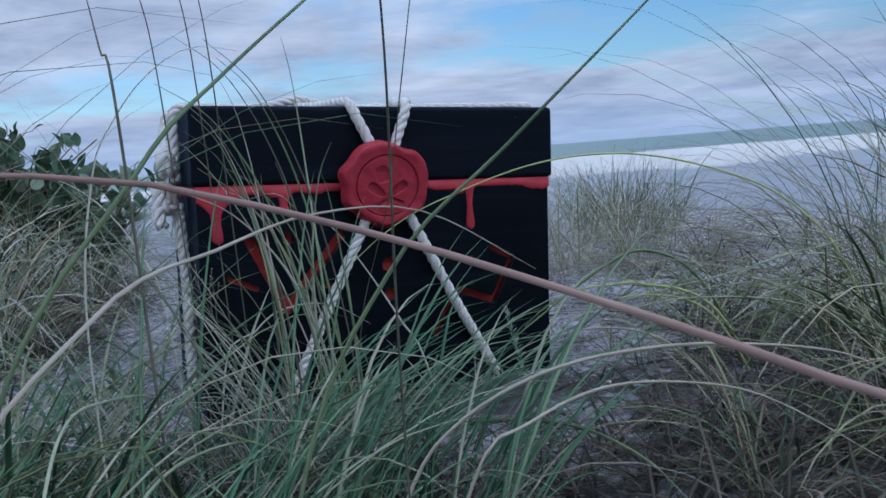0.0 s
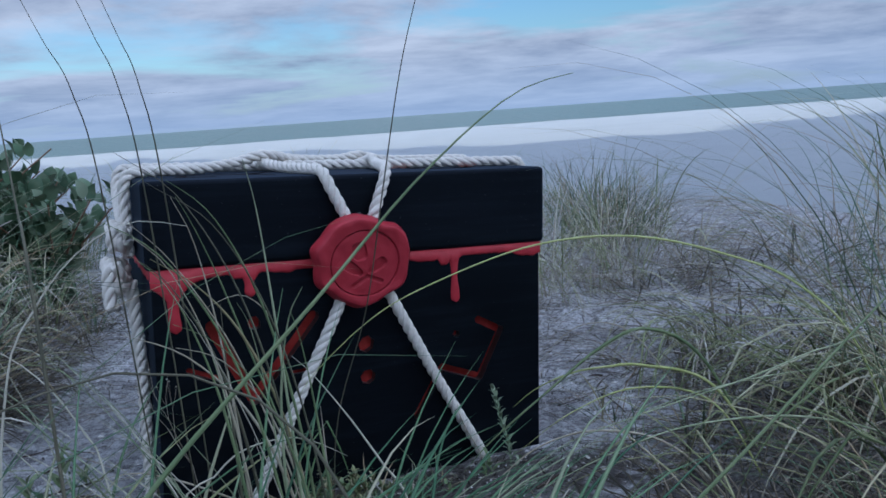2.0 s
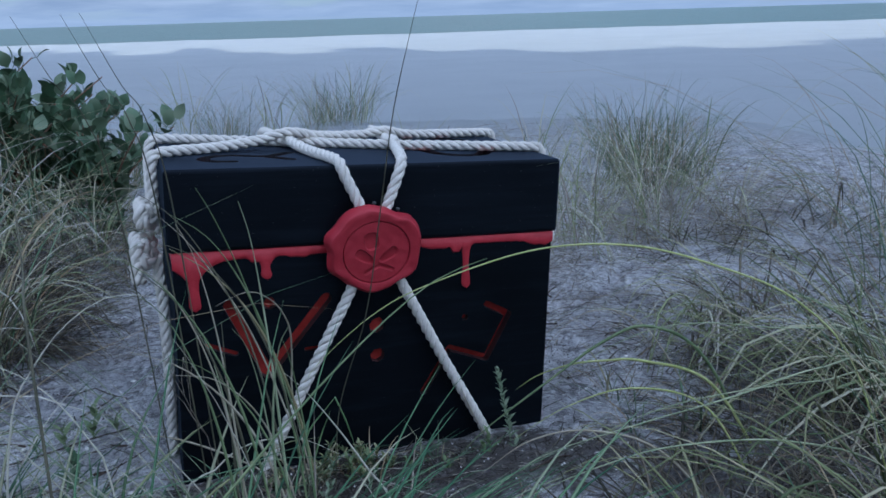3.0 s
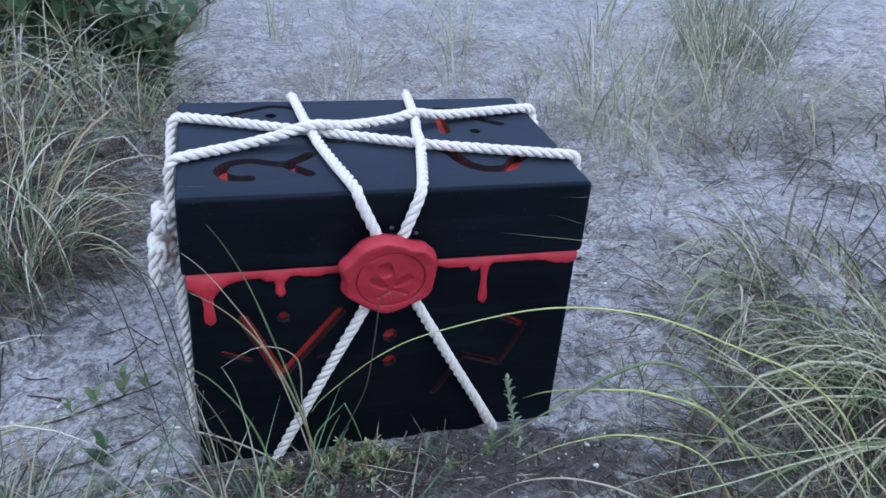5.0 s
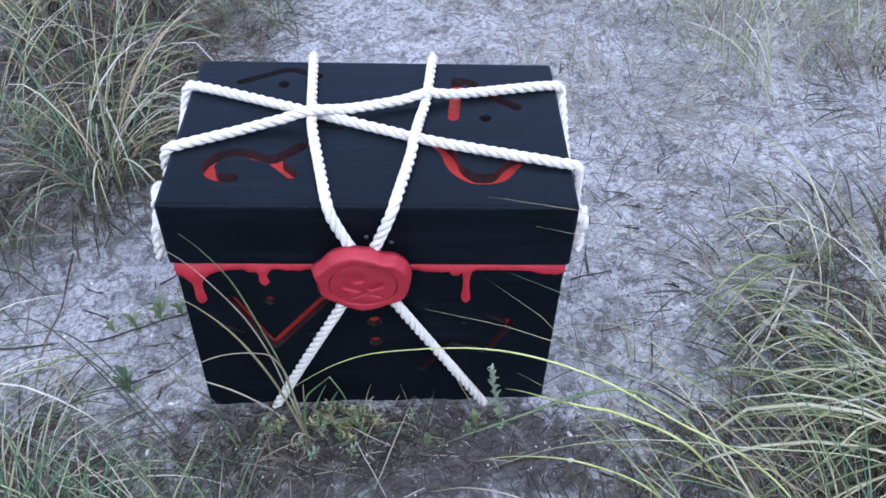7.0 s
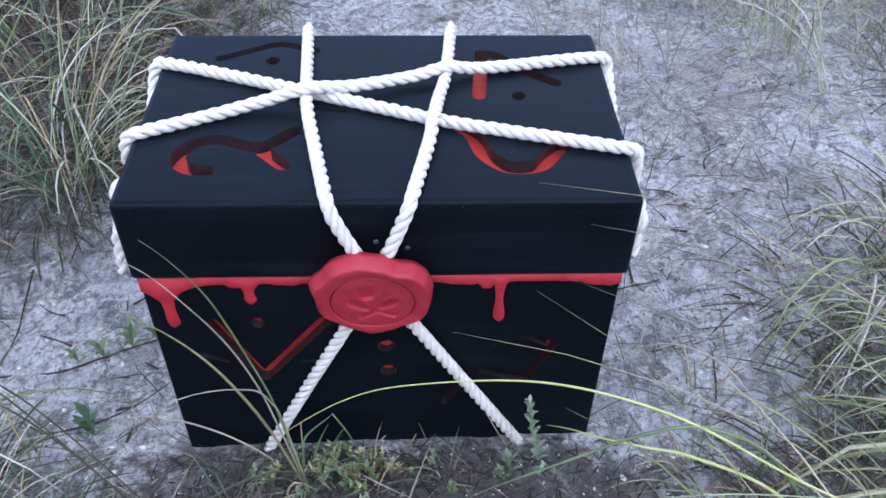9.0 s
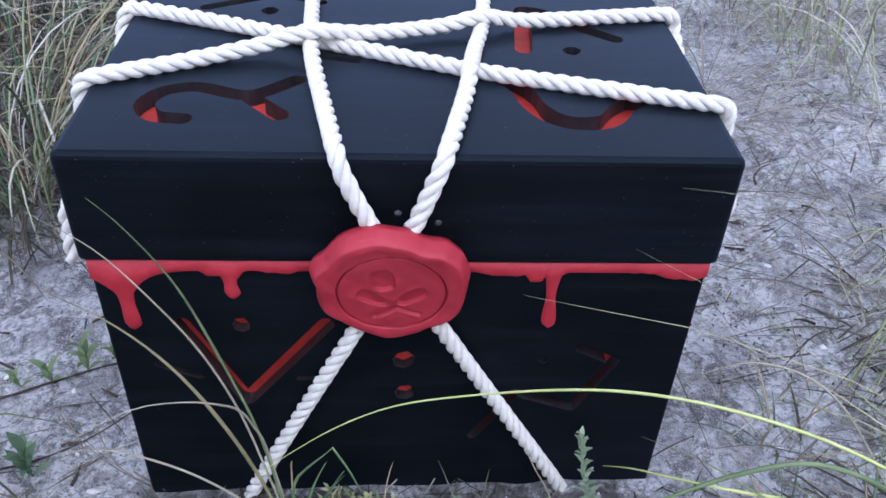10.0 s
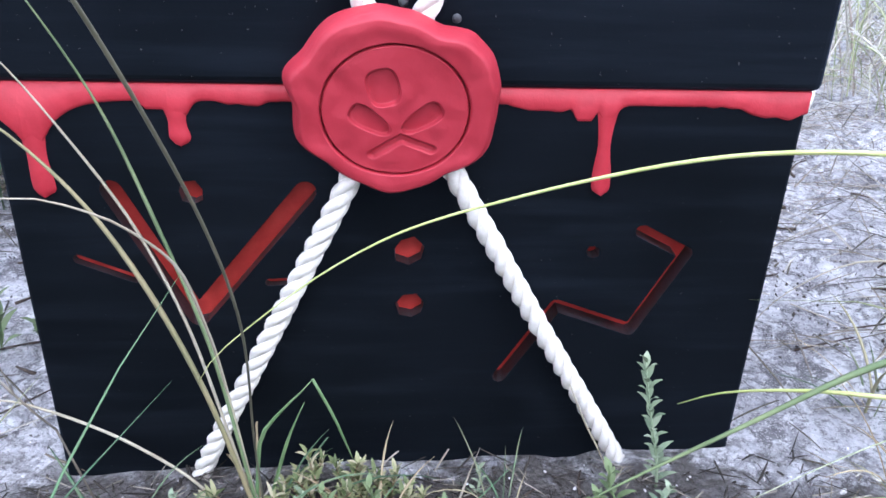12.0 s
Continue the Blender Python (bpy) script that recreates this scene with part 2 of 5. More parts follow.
def part(name, bm, mats, parent, label="", smooth=True):
    return mesh_object(name, bm, mats, parent, label, smooth)


def thing(name, m=None, **tags):
    ob = new(name)
    ob.empty_display_size = 0.05
    if m is not None:
        ob.matrix_basis = m
    return tagged(ob, **tags)


def box_bm(lo, hi, bevel=0.0, segments=2):
    bm = bmesh.new()
    bmesh.ops.create_cube(bm, size=1.0)
    for v in bm.verts:
        v.co = Vector([l + (h - l) * (c + 0.5) for l, h, c in zip(lo, hi, v.co)])
    if bevel:
        bmesh.ops.bevel(bm, geom=bm.edges[:], offset=bevel, segments=segments, affect="EDGES", profile=0.5)
    return bm


def smooth_path(points, steps=8):
    """A Catmull-Rom line through the points."""
    p = [Vector(q) for q in points]
    p = [2 * p[0] - p[1]] + p + [2 * p[-1] - p[-2]]
    out = []
    for i in range(1, len(p) - 2):
        for k in range(steps):
            t = k / steps
            a, b, c, d = p[i - 1], p[i], p[i + 1], p[i + 2]
            out.append(0.5 * (2 * b + (c - a) * t + (2 * a - 5 * b + 4 * c - d) * t * t + (3 * b - a - 3 * c + d) * t ** 3))
    out.append(p[-2])
    return out


def even(points, step):
    """The same line cut into even steps."""
    out, left = [points[0].copy()], step
    for a, b in zip(points, points[1:]):
        d = (b - a).length
        at = left
        while at <= d and d > 0:
            out.append(a.lerp(b, at / d))
            at += step
        left = at - d
    return out


def frames_along(points):
    """Tangent, side and up at each point, carried along with no twist."""
    out, side = [], None
    for i, p in enumerate(points):
        t = (points[min(i + 1, len(points) - 1)] - points[max(i - 1, 0)]).normalized()
        if side is None:
            side = t.orthogonal().normalized()
        side = (side - t * side.dot(t)).normalized()
        out.append((t, side, t.cross(side)))
    return out


def tube_into(bm, points, radii, sides=6, close=True):
    rings = []
    for p, (t, s, u), r in zip(points, frames_along(points), radii):
        rings.append([bm.verts.new(p + (s * math.cos(a) + u * math.sin(a)) * r) for a in (2 * math.pi * k / sides for k in range(sides))])
    for a, b in zip(rings, rings[1:]):
        for k in range(sides):
            bm.faces.new((a[k], a[(k + 1) % sides], b[(k + 1) % sides], b[k]))
    if close:
        bm.faces.new(rings[0][::-1])
        bm.faces.new(rings[-1])


def rope_bm(points, radius=0.0063, pitch=0.037, step=0.0026, lay=0.0, splay=0.0):
    """Three strands laid round one another along the points."""
    line = even(smooth_path(points), step)
    fr = frames_along(line)
    bm = bmesh.new()
    for k in range(3):
        pts = []
        for i, (p, (t, s, u)) in enumerate(zip(line, fr)):
            a = lay + 2 * math.pi * (i * step / pitch + k / 3)
            r = radius * 0.52 * (1 + splay * max(0, i / len(line) - 0.85) * 6)
            pts.append(p + (s * math.cos(a) + u * math.sin(a)) * r)
        tube_into(bm, pts, [radius * 0.56] * len(pts), 7)
    return bm


# ---- ground, beach and sea ----
def ease(a, b, x):
    t = min(1.0, max(0.0, (x - a) / (b - a)))
    return t * t * (3 - 2 * t)


def ground_z(x, y):
    """Dune top round the chest, falling to the open beach and on under the sea."""
    near = ease(1.6, 0.5, math.hypot(x, y))
    top = -0.009 - 0.031 * max(-1.2, min(1.2, x))
    rough = 0.020 * noise.noise((x * 1.7, y * 1.7, 3.1)) + 0.010 * noise.noise((x * 6, y * 6, 1.2)) + 0.009 * noise.noise((x * 17, y * 17, 7.7)) + 0.009 * noise.noise((x * 38, y * 38, 2.7))
    rough *= 0.45 + 0.55 * ease(0.25, 0.75, math.hypot(x, y - 0.14))
    top += rough + 0.05 * (1 - near) * noise.noise((x * 0.6, y * 0.6, 9.0))
    top += 0.10 * ease(-0.5, -1.6, x)
    edge = y + 0.5 * noise.noise((x * 0.5, 2.0, 4.0)) + 0.15 * x
    s = y + 0.28 * x
    beach = -1.45 - 0.0026 * max(0.0, s - 8) - 0.02 * max(0.0, s - 125) + 0.03 * noise.noise((x * 0.25, y * 0.25, 5.5))
    beach = max(beach, -14)
    f = max(ease(3.2, 9.0, edge), ease(1.3, 8.0, x - 0.2 * y))
    return top * (1 - f) + beach * f


def steps(fine, near, growth, far):
    """Even steps as far as near, then ever wider ones."""
    out, d, s = [0.0], 0.0, fine
    while d < far:
        if d >= near:
            s *= growth
        d += s
        out.append(d)
    return out


def grid_sheet(name, xs, ys, height_at, mats, **tags):
    bm = bmesh.new()
    rows = [[bm.verts.new((x, y, height_at(x, y))) for x in xs] for y in ys]
    for a, b in zip(rows, rows[1:]):
        for k in range(len(xs) - 1):
            bm.faces.new((a[k], a[k + 1], b[k + 1], b[k]))
    return tagged(mesh_object(name, bm, mats), **tags)


half = steps(0.013, 0.85, 1.06, 3800)
ahead = steps(0.013, 1.1, 1.05, 4500)
behind = steps(0.015, 0.5, 1.14, 120)
xs = [-v for v in half[:0:-1]] + half
ys = [-v for v in behind[:0:-1]] + ahead
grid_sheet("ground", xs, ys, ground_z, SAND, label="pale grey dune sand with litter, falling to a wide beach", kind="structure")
sea_x = [-4200, -1500, -500, -150, 0, 150, 500, 1500, 4200]
sea_y = [40 + v for v in steps(10, 60, 1.25, 4300)]
grid_sheet("water", sea_x, sea_y, lambda x, y: -1.76, WATER, label="calm grey-green sea reaching the horizon", kind="structure")


def block(name, x0, x1, y0, y1, top):
    ob = mesh_object(name, box_bm((x0, y0, -1.0), (x1, y1, top), 0.15, 1), SHADE_BLOCK, smooth=False)
    return tagged(ob, label="plain unseen block added behind the dune to cast shade", kind="structure")


# unseen blocks added behind the camera, to lay a long shadow on the beach
SHADE_TOPS = [(-140, -24.8, 37.2), (-24.8, -18.7, 34.9), (-18.7, -13, 30.9), (-13, -10.5, 34.5), (-10.5, -6, 29.5), (-6, -1.5, 27.7), (-1.5, 2.5, 29.6),
         (2.5, 8, 26.0), (8, 17, 23.6), (17, 24, 22.3), (24, 60, 23.6), (60, 140, 24.4)]
for i, (x0, x1, top) in enumerate(SHADE_TOPS):
    block(f"wall_{i + 1}", x0, x1 - 0.02, -62, -46, top)


# ---- chest ----
chest = thing("wooden_chest", TILT, label="black painted wooden chest with carved runes and red drips, on sand", category="chest")
TOP, LID_Z, BODY_Z = 0.347, 0.2562, 0.2535


def stroke_cutter(points, width, depth, up):
    """A prism along a bent line with round ends, to carve a groove; up is 'z' (lid) or 'y' (front)."""
    p = [Vector(q) for q in points]
    if up == "z":
        soft_line = p[:1]
        for a, b, c in zip(p, p[1:], p[2:]):
            r = min(width * 1.1, 0.45 * (a - b).length, 0.45 * (c - b).length)
            a, c = b + (a - b).normalized() * r, b + (c - b).normalized() * r
            soft_line += [(a * (1 - t) + b * t) * (1 - t) + (b * (1 - t) + c * t) * t for t in (0, 0.25, 0.5, 0.75, 1)]
        p = soft_line + p[-1:]
    left, right = [], []
    for i, q in enumerate(p):
        d0 = (q - p[i - 1]).normalized() if i else (p[1] - q).normalized()
        d1 = (p[i + 1] - q).normalized() if i < len(p) - 1 else d0
        n0, n1 = Vector((-d0.y, d0.x)), Vector((-d1.y, d1.x))
        nrm = (n0 + n1).normalized()
        k = width / 2 / max(0.45, nrm.dot(n0))
        turn = d0.x * d1.y - d0.y * d1.x
        fan = [(n0 * (1 - t) + n1 * t).normalized() * width / 2 for t in (0, 0.25, 0.5, 0.75, 1)] if up == "y" and abs(turn) > 0.2 else [nrm * k]
        left += [q + nrm * k] if turn > 0 else [q + f for f in fan]
        right += [q - f for f in fan] if turn > 0 else [q - nrm * k]
    def cap(at, out):
        side = Vector((-out.y, out.x))
        return [at + (side * math.cos(t) + out * math.sin(t)) * width / 2 for t in (0.5, 1.05, 1.57, 2.09, 2.64)]

    return prism(left + cap(p[-1], (p[-1] - p[-2]).normalized()) + right[::-1] + cap(p[0], (p[0] - p[1]).normalized()), depth, up)


def dot_cutter(x, y, r, depth, up, seed):
    rnd = random.Random(seed)
    return prism([Vector((x, y)) + Vector((math.cos(a), math.sin(a))) * r * rnd.uniform(0.88, 1.12)
                  for a in (k * math.pi / 3.5 + 0.3 for k in range(7))], depth, up)


def prism(outline, depth, up):
    if sum(a.x * b.y - b.x * a.y for a, b in zip(outline, outline[1:] + outline[:1])) < 0:
        outline = outline[::-1]
    bm = bmesh.new()
    lo, hi = ((TOP - depth, TOP + 0.01) if up == "z" else (depth, -0.01))
    put = (lambda q, h: (q.x, q.y, h)) if up == "z" else (lambda q, h: (q.x, h, q.y))
    a = [bm.verts.new(put(q, lo)) for q in outline]
    b = [bm.verts.new(put(q, hi)) for q in outline]
    floor_face = bm.faces.new(a)
    cover_face = bm.faces.new(b)
    for k in range(len(a)):
        bm.faces.new((a[k], a[k - 1], b[k - 1], b[k])).material_index = 1
    floor_face.material_index, cover_face.material_index = 2, 1
    bmesh.ops.recalc_face_normals(bm, faces=bm.faces[:])
    return bm


def carved(name, bm, cutters, parent, label):
    mats = [BLACK, GROOVE, RED_GROOVE]
    ob = mesh_object(name, bm, mats, smooth=False)
    made = []
    for c in cutters:
        tool = mesh_object("tool", c, mats, smooth=False)
        made.append(tool)
        mod = ob.modifiers.new("carve", "BOOLEAN")
        mod.operation, mod.object, mod.solver = "DIFFERENCE", tool, "EXACT"
    data = bpy.data.meshes.new_from_object(ob.evaluated_get(bpy.context.evaluated_depsgraph_get()))
    ob.modifiers.clear()
    ob.data = data
    for tool in made:
        bpy.data.objects.remove(tool)
    ob.parent = parent
    return tagged(ob, label)


front_cuts = [stroke_cutter([(-0.168, 0.193), (-0.127, 0.109), (-0.059, 0.193)], 0.0130, 0.013, "y"),
              stroke_cutter([(0.061, 0.062), (0.094, 0.116), (0.143, 0.098), (0.171, 0.153), (0.142, 0.168)], 0.0086, 0.013, "y"),
              stroke_cutter([(-0.193, 0.149), (-0.162, 0.136)], 0.006, 0.006, "y"),
              stroke_cutter([(-0.083, 0.133), (-0.068, 0.134)], 0.005, 0.006, "y"),
              dot_cutter(-0.1235, 0.192, 0.0074, 0.0095, "y", 1), dot_cutter(0.0005, 0.1548, 0.0092, 0.0095, "y", 2),
              dot_cutter(0.0025, 0.1163, 0.0092, 0.0095, "y", 3), dot_cutter(0.113, 0.154, 0.0045, 0.0095, "y", 4)]
carved("body", box_bm((-0.226, 0, -0.026), (0.226, 0.285, BODY_Z), 0.0022, 2), front_cuts, chest, "black painted body with red carved runes")
DEEP = 0.0135
top_cuts = [stroke_cutter([(-0.154, 0.043), (-0.175, 0.045), (-0.186, 0.062), (-0.177, 0.083), (-0.153, 0.092), (-0.112, 0.074), (-0.081, 0.103)], 0.0148, DEEP, "z"),
            stroke_cutter([(-0.1105, 0.074), (-0.088, 0.050)], 0.0148, DEEP, "z"),
            stroke_cutter([(0.052, 0.128), (0.087, 0.102), (0.095, 0.064), (0.115, 0.043), (0.146, 0.045), (0.161, 0.070), (0.172, 0.080)], 0.0180, DEEP, "z"),
            stroke_cutter([(0.097, 0.163), (0.104, 0.244)], 0.0145, DEEP, "z"),
            stroke_cutter([(0.106, 0.245), (0.120, 0.241), (0.147, 0.210), (0.177, 0.186)], 0.0138, DEEP, "z"),
            dot_cutter(0.137, 0.162, 0.0075, DEEP, "z", 5),
            stroke_cutter([(-0.172, 0.236), (-0.112, 0.268), (-0.074, 0.252)], 0.0112, DEEP, "z"),
            dot_cutter(-0.117, 0.231, 0.0080, DEEP, "z", 6),
            stroke_cutter([(-0.064, 0.143), (-0.038, 0.137)], 0.0080, DEEP, "z")]
carved("lid", box_bm((-0.231, -0.004, LID_Z), (0.231, 0.288, TOP), 0.005, 3), top_cuts, chest, "black painted lid with deep carved runes")


def drip_edge(x):
    """How low the red paint has run along the front's rim, at x."""
    z = 0.2468 + 0.0052 * noise.noise((x * 48, 0.4, 0.0)) + 0.0022 * noise.noise((x * 120, 2.4, 0.0))
    z -= 0.006 * ease(0.17, 0.226, x) + 0.003 * ease(0.03, 0.0, abs(x - 0.075))
    for c, half_width, low in ((-0.1260, 0.005, 0.0085), (-0.1365, 0.006, 0.0055), (0.0985, 0.004, 0.0095), (0.1115, 0.003, 0.0085)):
        z = min(z, 0.2468 - low * math.exp(-(max(0.0, abs(x - c) - half_width) / 0.0036) ** 1.3))
    d = x + 0.2050
    flank = max(0, d - 0.005) / 0.0125 if d > 0 else max(0, -d - 0.005) / 0.0150
    return min(z, 0.2215 + 0.0250 * (1 - math.exp(-flank)))


def drip(x, top, tip, neck, bulb, sway):
    """One run of paint with a narrow neck and a round drop at its end."""
    bm = bmesh.new()
    rows, last = 18, None
    for i in range(rows + 1):
        s = i / rows
        z = top + (tip - top) * s
        end = (top - tip) * (1 - s)
        w = neck + (bulb - neck) * ease(0.35, 0.8, s) + 0.003 * (1 - s) ** 4
        if end < bulb:
            w *= math.sqrt(max(0.0, 1 - ((bulb - end) / bulb) ** 2)) + 0.02
        c = x + sway * s * s
        t = 0.0015 + 0.0005 * ease(0.0, 0.3, s) + 0.0008 * ease(0.4, 0.85, s)
        ring = [bm.verts.new((c + k * w, y, z)) for k, y in ((-1, -0.0002), (-0.72, -t * 0.85), (0, -t), (0.72, -t * 0.85), (1, -0.0002))]
        if last:
            for k in range(4):
                bm.faces.new((last[k], ring[k], ring[k + 1], last[k + 1]))
        last = ring
    part("paint_drip", bm, RED_DRIP, chest)


def band(bm, a, b, out, edge, count):
    """A skin of paint along the upper rim of one side, from a to b."""
    a, b, out = Vector(a), Vector(b), Vector(out)
    last = None
    for i in range(count + 1):
        p = a.lerp(b, i / count)
        low = edge(p.x, p.y)
        t = 0.0016
        ring = [bm.verts.new((p + out * o).to_tuple()[:2] + (z,)) for o, z in
                ((0.0003, low), (t * 0.8, low + 0.0007), (t, low + 0.002), (t, LID_Z - 0.0002), (0.0002, LID_Z))]
        if last:
            for k in range(4):
                bm.faces.new((last[k], last[k + 1], ring[k + 1], ring[k]))
        last = ring


bm = bmesh.new()
band(bm, (-0.2262, 0, 0), (0.2262, 0, 0), (0, -1, 0), lambda x, y: drip_edge(x), 420)
part("paint_drip", bm, RED_DRIP, chest, "red paint run down from the lid's seam")
for values in ((-0.2050, 0.2305, 0.1895, 0.0050, 0.0064, 0.0015), (-0.1270, 0.243, 0.2210, 0.0044, 0.0060, 0.0016),
               (0.1115, 0.243, 0.1922, 0.0032, 0.0056, 0.0012)):
    drip(*values)
for side in (-1, 1):
    bm = bmesh.new()
    band(bm, (0.2250 * side, 0.0, 0), (0.2250 * side, 0.285, 0), (side, 0, 0), lambda x, y: 0.244 + 0.004 * noise.noise((y * 60, x * 9, 2)), 60)
    part("paint_drip", bm, RED_DRIP, chest)
part("seam", box_bm((-0.222, 0.003, BODY_Z - 0.001), (0.222, 0.282, LID_Z + 0.001)), RED_DRIP, chest, "red painted seam under the lid", smooth=False)


def screw(x, z):
    bm = bmesh.new()
    bmesh.ops.create_uvsphere(bm, u_segments=12, v_segments=6, radius=0.0026)
    for v in bm.verts:
        v.co = Vector((v.co.x + x, v.co.z * 0.45 - 0.0042, v.co.y + z))
    part("screw", bm, STEEL, chest, "small dark screw head")


screw(-0.004, 0.302)
screw(0.024, 0.294)


# ---- wax seal ----
SEAL = Vector((-0.0080, 0.2515))


def near_line(px, pz, ax, az, bx, bz):
    ab, ap = Vector((bx - ax, bz - az)), Vector((px - ax, pz - az))
    t = min(1, max(0, ap.dot(ab) / ab.length_squared))
    return (ap - ab * t).length


def stamp(x, z):
    """Depth of the pressed emblem at x, z from the seal's middle."""
    u, v = x + 0.0063, z - 0.0132
    u, v = u * 0.96 + v * 0.26, v * 0.96 - u * 0.26
    d = ease(1.12, 0.92, ((abs(u) / 0.0078) ** 3 + (abs(v) / 0.0096) ** 3) ** 0.4)
    for cx, cz, turn in ((-0.0130, -0.0054, -0.60), (0.0138, -0.0040, 0.62)):
        u, v = x - cx, z - cz
        u, v = u * math.cos(turn) + v * math.sin(turn), v * math.cos(turn) - u * math.sin(turn)
        d = max(d, ease(1.10, 0.94, ((abs(u) / 0.0116) ** 2.6 + (abs(v) / max(0.0030, 0.0052 + 0.12 * u * (1 if cx > 0 else -1))) ** 2.6) ** 0.4))
    d = max(d, 0.8 * ease(0.0030, 0.0012, near_line(x, z, -0.0120, -0.0246, 0.0020, -0.0160)))
    return max(d, 0.8 * ease(0.0030, 0.0012, near_line(x, z, 0.0030, -0.0152, 0.0190, -0.0215)))


LOBES = ((0, 52.5), (15, 54.5), (30, 55.5), (43, 54.4), (64, 47.7), (85, 50), (103, 53), (126, 55.1), (146, 53.7), (163, 58), (181, 51.7),
         (200, 54.2), (222, 48.2), (246, 47.6), (266, 50), (287, 48.3), (305, 47), (333, 54.3), (351, 52.4), (360, 52.5))


def seal_rim(angle):
    """The uneven outer edge of the wax."""
    d = math.degrees(angle) % 360
    for (a, r), (b, q) in zip(LOBES, LOBES[1:]):
        if a <= d <= b:
            return (r + (q - r) * ease(a, b, d)) / 960
    return 0.052


def seal_height(x, z, r, rim):
    h = 0.0135 * min(1.0, ease(1.004, 0.89, r / rim) ** 0.5)
    h += 0.0011 * math.exp(-((r / rim - 0.84) / 0.09) ** 2)
    q = math.hypot(x / 0.0385, z / 0.0362)
    h -= 0.0042 * math.exp(-((q - 1) / 0.014) ** 2) + 0.0010 * ease(1.02, 0.95, q)
    h -= 0.0034 * stamp(x, z) if q < 0.95 else 0
    return h + (0.0012 * noise.noise((x * 42, z * 42, 1.0)) + 0.0007 * noise.noise((x * 110, z * 110, 4.0))) * (1 if r < rim * 0.95 else 0)


bm = bmesh.new()
rings, spokes, shell = 130, 260, []
for j in range(1, rings + 1):
    row = []
    for k in range(spokes):
        a = 2 * math.pi * k / spokes
        rim = seal_rim(a)
        r = rim * (j / rings) ** 0.9
        x, z = r * math.cos(a), r * math.sin(a)
        row.append(bm.verts.new((SEAL.x + x, -0.0185 - 0.13 * z - seal_height(x, z, r, rim), SEAL.y + z)))
    shell.append(row)
middle = bm.verts.new((SEAL.x, -0.0185 - seal_height(0, 0, 0, 0.05), SEAL.y))
for k in range(spokes):
    bm.faces.new((middle, shell[0][k - 1], shell[0][k]))
    for a, b in zip(shell, shell[1:]):
        bm.faces.new((a[k - 1], b[k - 1], b[k], a[k]))
    bm.verts.ensure_lookup_table()
skirt = [bm.verts.new((SEAL.x + (v.co.x - SEAL.x) * 0.97, v.co.y + 0.007, SEAL.y + (v.co.z - SEAL.y) * 0.97)) for v in shell[-1]]
for k in range(spokes):
    bm.faces.new((shell[-1][k - 1], skirt[k - 1], skirt[k], shell[-1][k]))
bm.faces.new(skirt)
bmesh.ops.recalc_face_normals(bm, faces=bm.faces[:])
seal = thing("wax_seal", TILT, label="lumpy red wax seal with a pressed emblem, on the crossed rope", category="seal")
pressed = bm.copy()


def inside_ring(f):
    c = f.calc_center_median()
    return math.hypot((c.x - SEAL.x) / 0.0385, (c.z - SEAL.y) / 0.0362) < 1.0 and c.y < -0.022


bmesh.ops.delete(bm, geom=[f for f in bm.faces if inside_ring(f)], context="FACES")
bmesh.ops.delete(pressed, geom=[f for f in pressed.faces if not inside_ring(f)], context="FACES")
part("wax_rim", bm, WAX, seal)
part("pressed_emblem", pressed, WAX, seal, "round emblem pressed into the wax")


# ---- rope ----
def rope_thing(runs, label):
    rope = thing("rope", TILT, label=label, category="rope", group="ropes round the chest")
    for i, pts in enumerate(runs):
        part("rope_run", rope_bm(pts, lay=i * 0.9), ROPE, rope)
    return rope


def knot(parent, centre, side, size, seed):
    """A lumpy overhand knot against one side of the chest."""
    rnd = random.Random(seed)
    pts = []
    for k in range(17):
        a = k * 0.98
        pts.append(Vector(centre) + Vector((side * (0.006 + 0.017 * (0.5 + 0.5 * math.sin(a * 0.8 + 0.4))), 0.015 * math.cos(a), 0.014 * math.sin(a * 1.3) + rnd.uniform(-0.003, 0.003))) * 1.0
                   + Vector((side, 0, 0)) * 0.004 * (size - 1))
    c = Vector(centre)
    part("knot", rope_bm([c + (p - c) * size for p in pts], 0.0076), ROPE, parent)


def rope_end(parent, start, side, lean):
    """A short loose end, its strands coming apart."""
    c = Vector(start)
    part("rope_end", rope_bm([c, c + Vector((side * 0.010, lean * 0.5, -0.010)), c + Vector((side * 0.008, lean, -0.032))], 0.0070, splay=1.6), ROPE, parent, "frayed rope end")


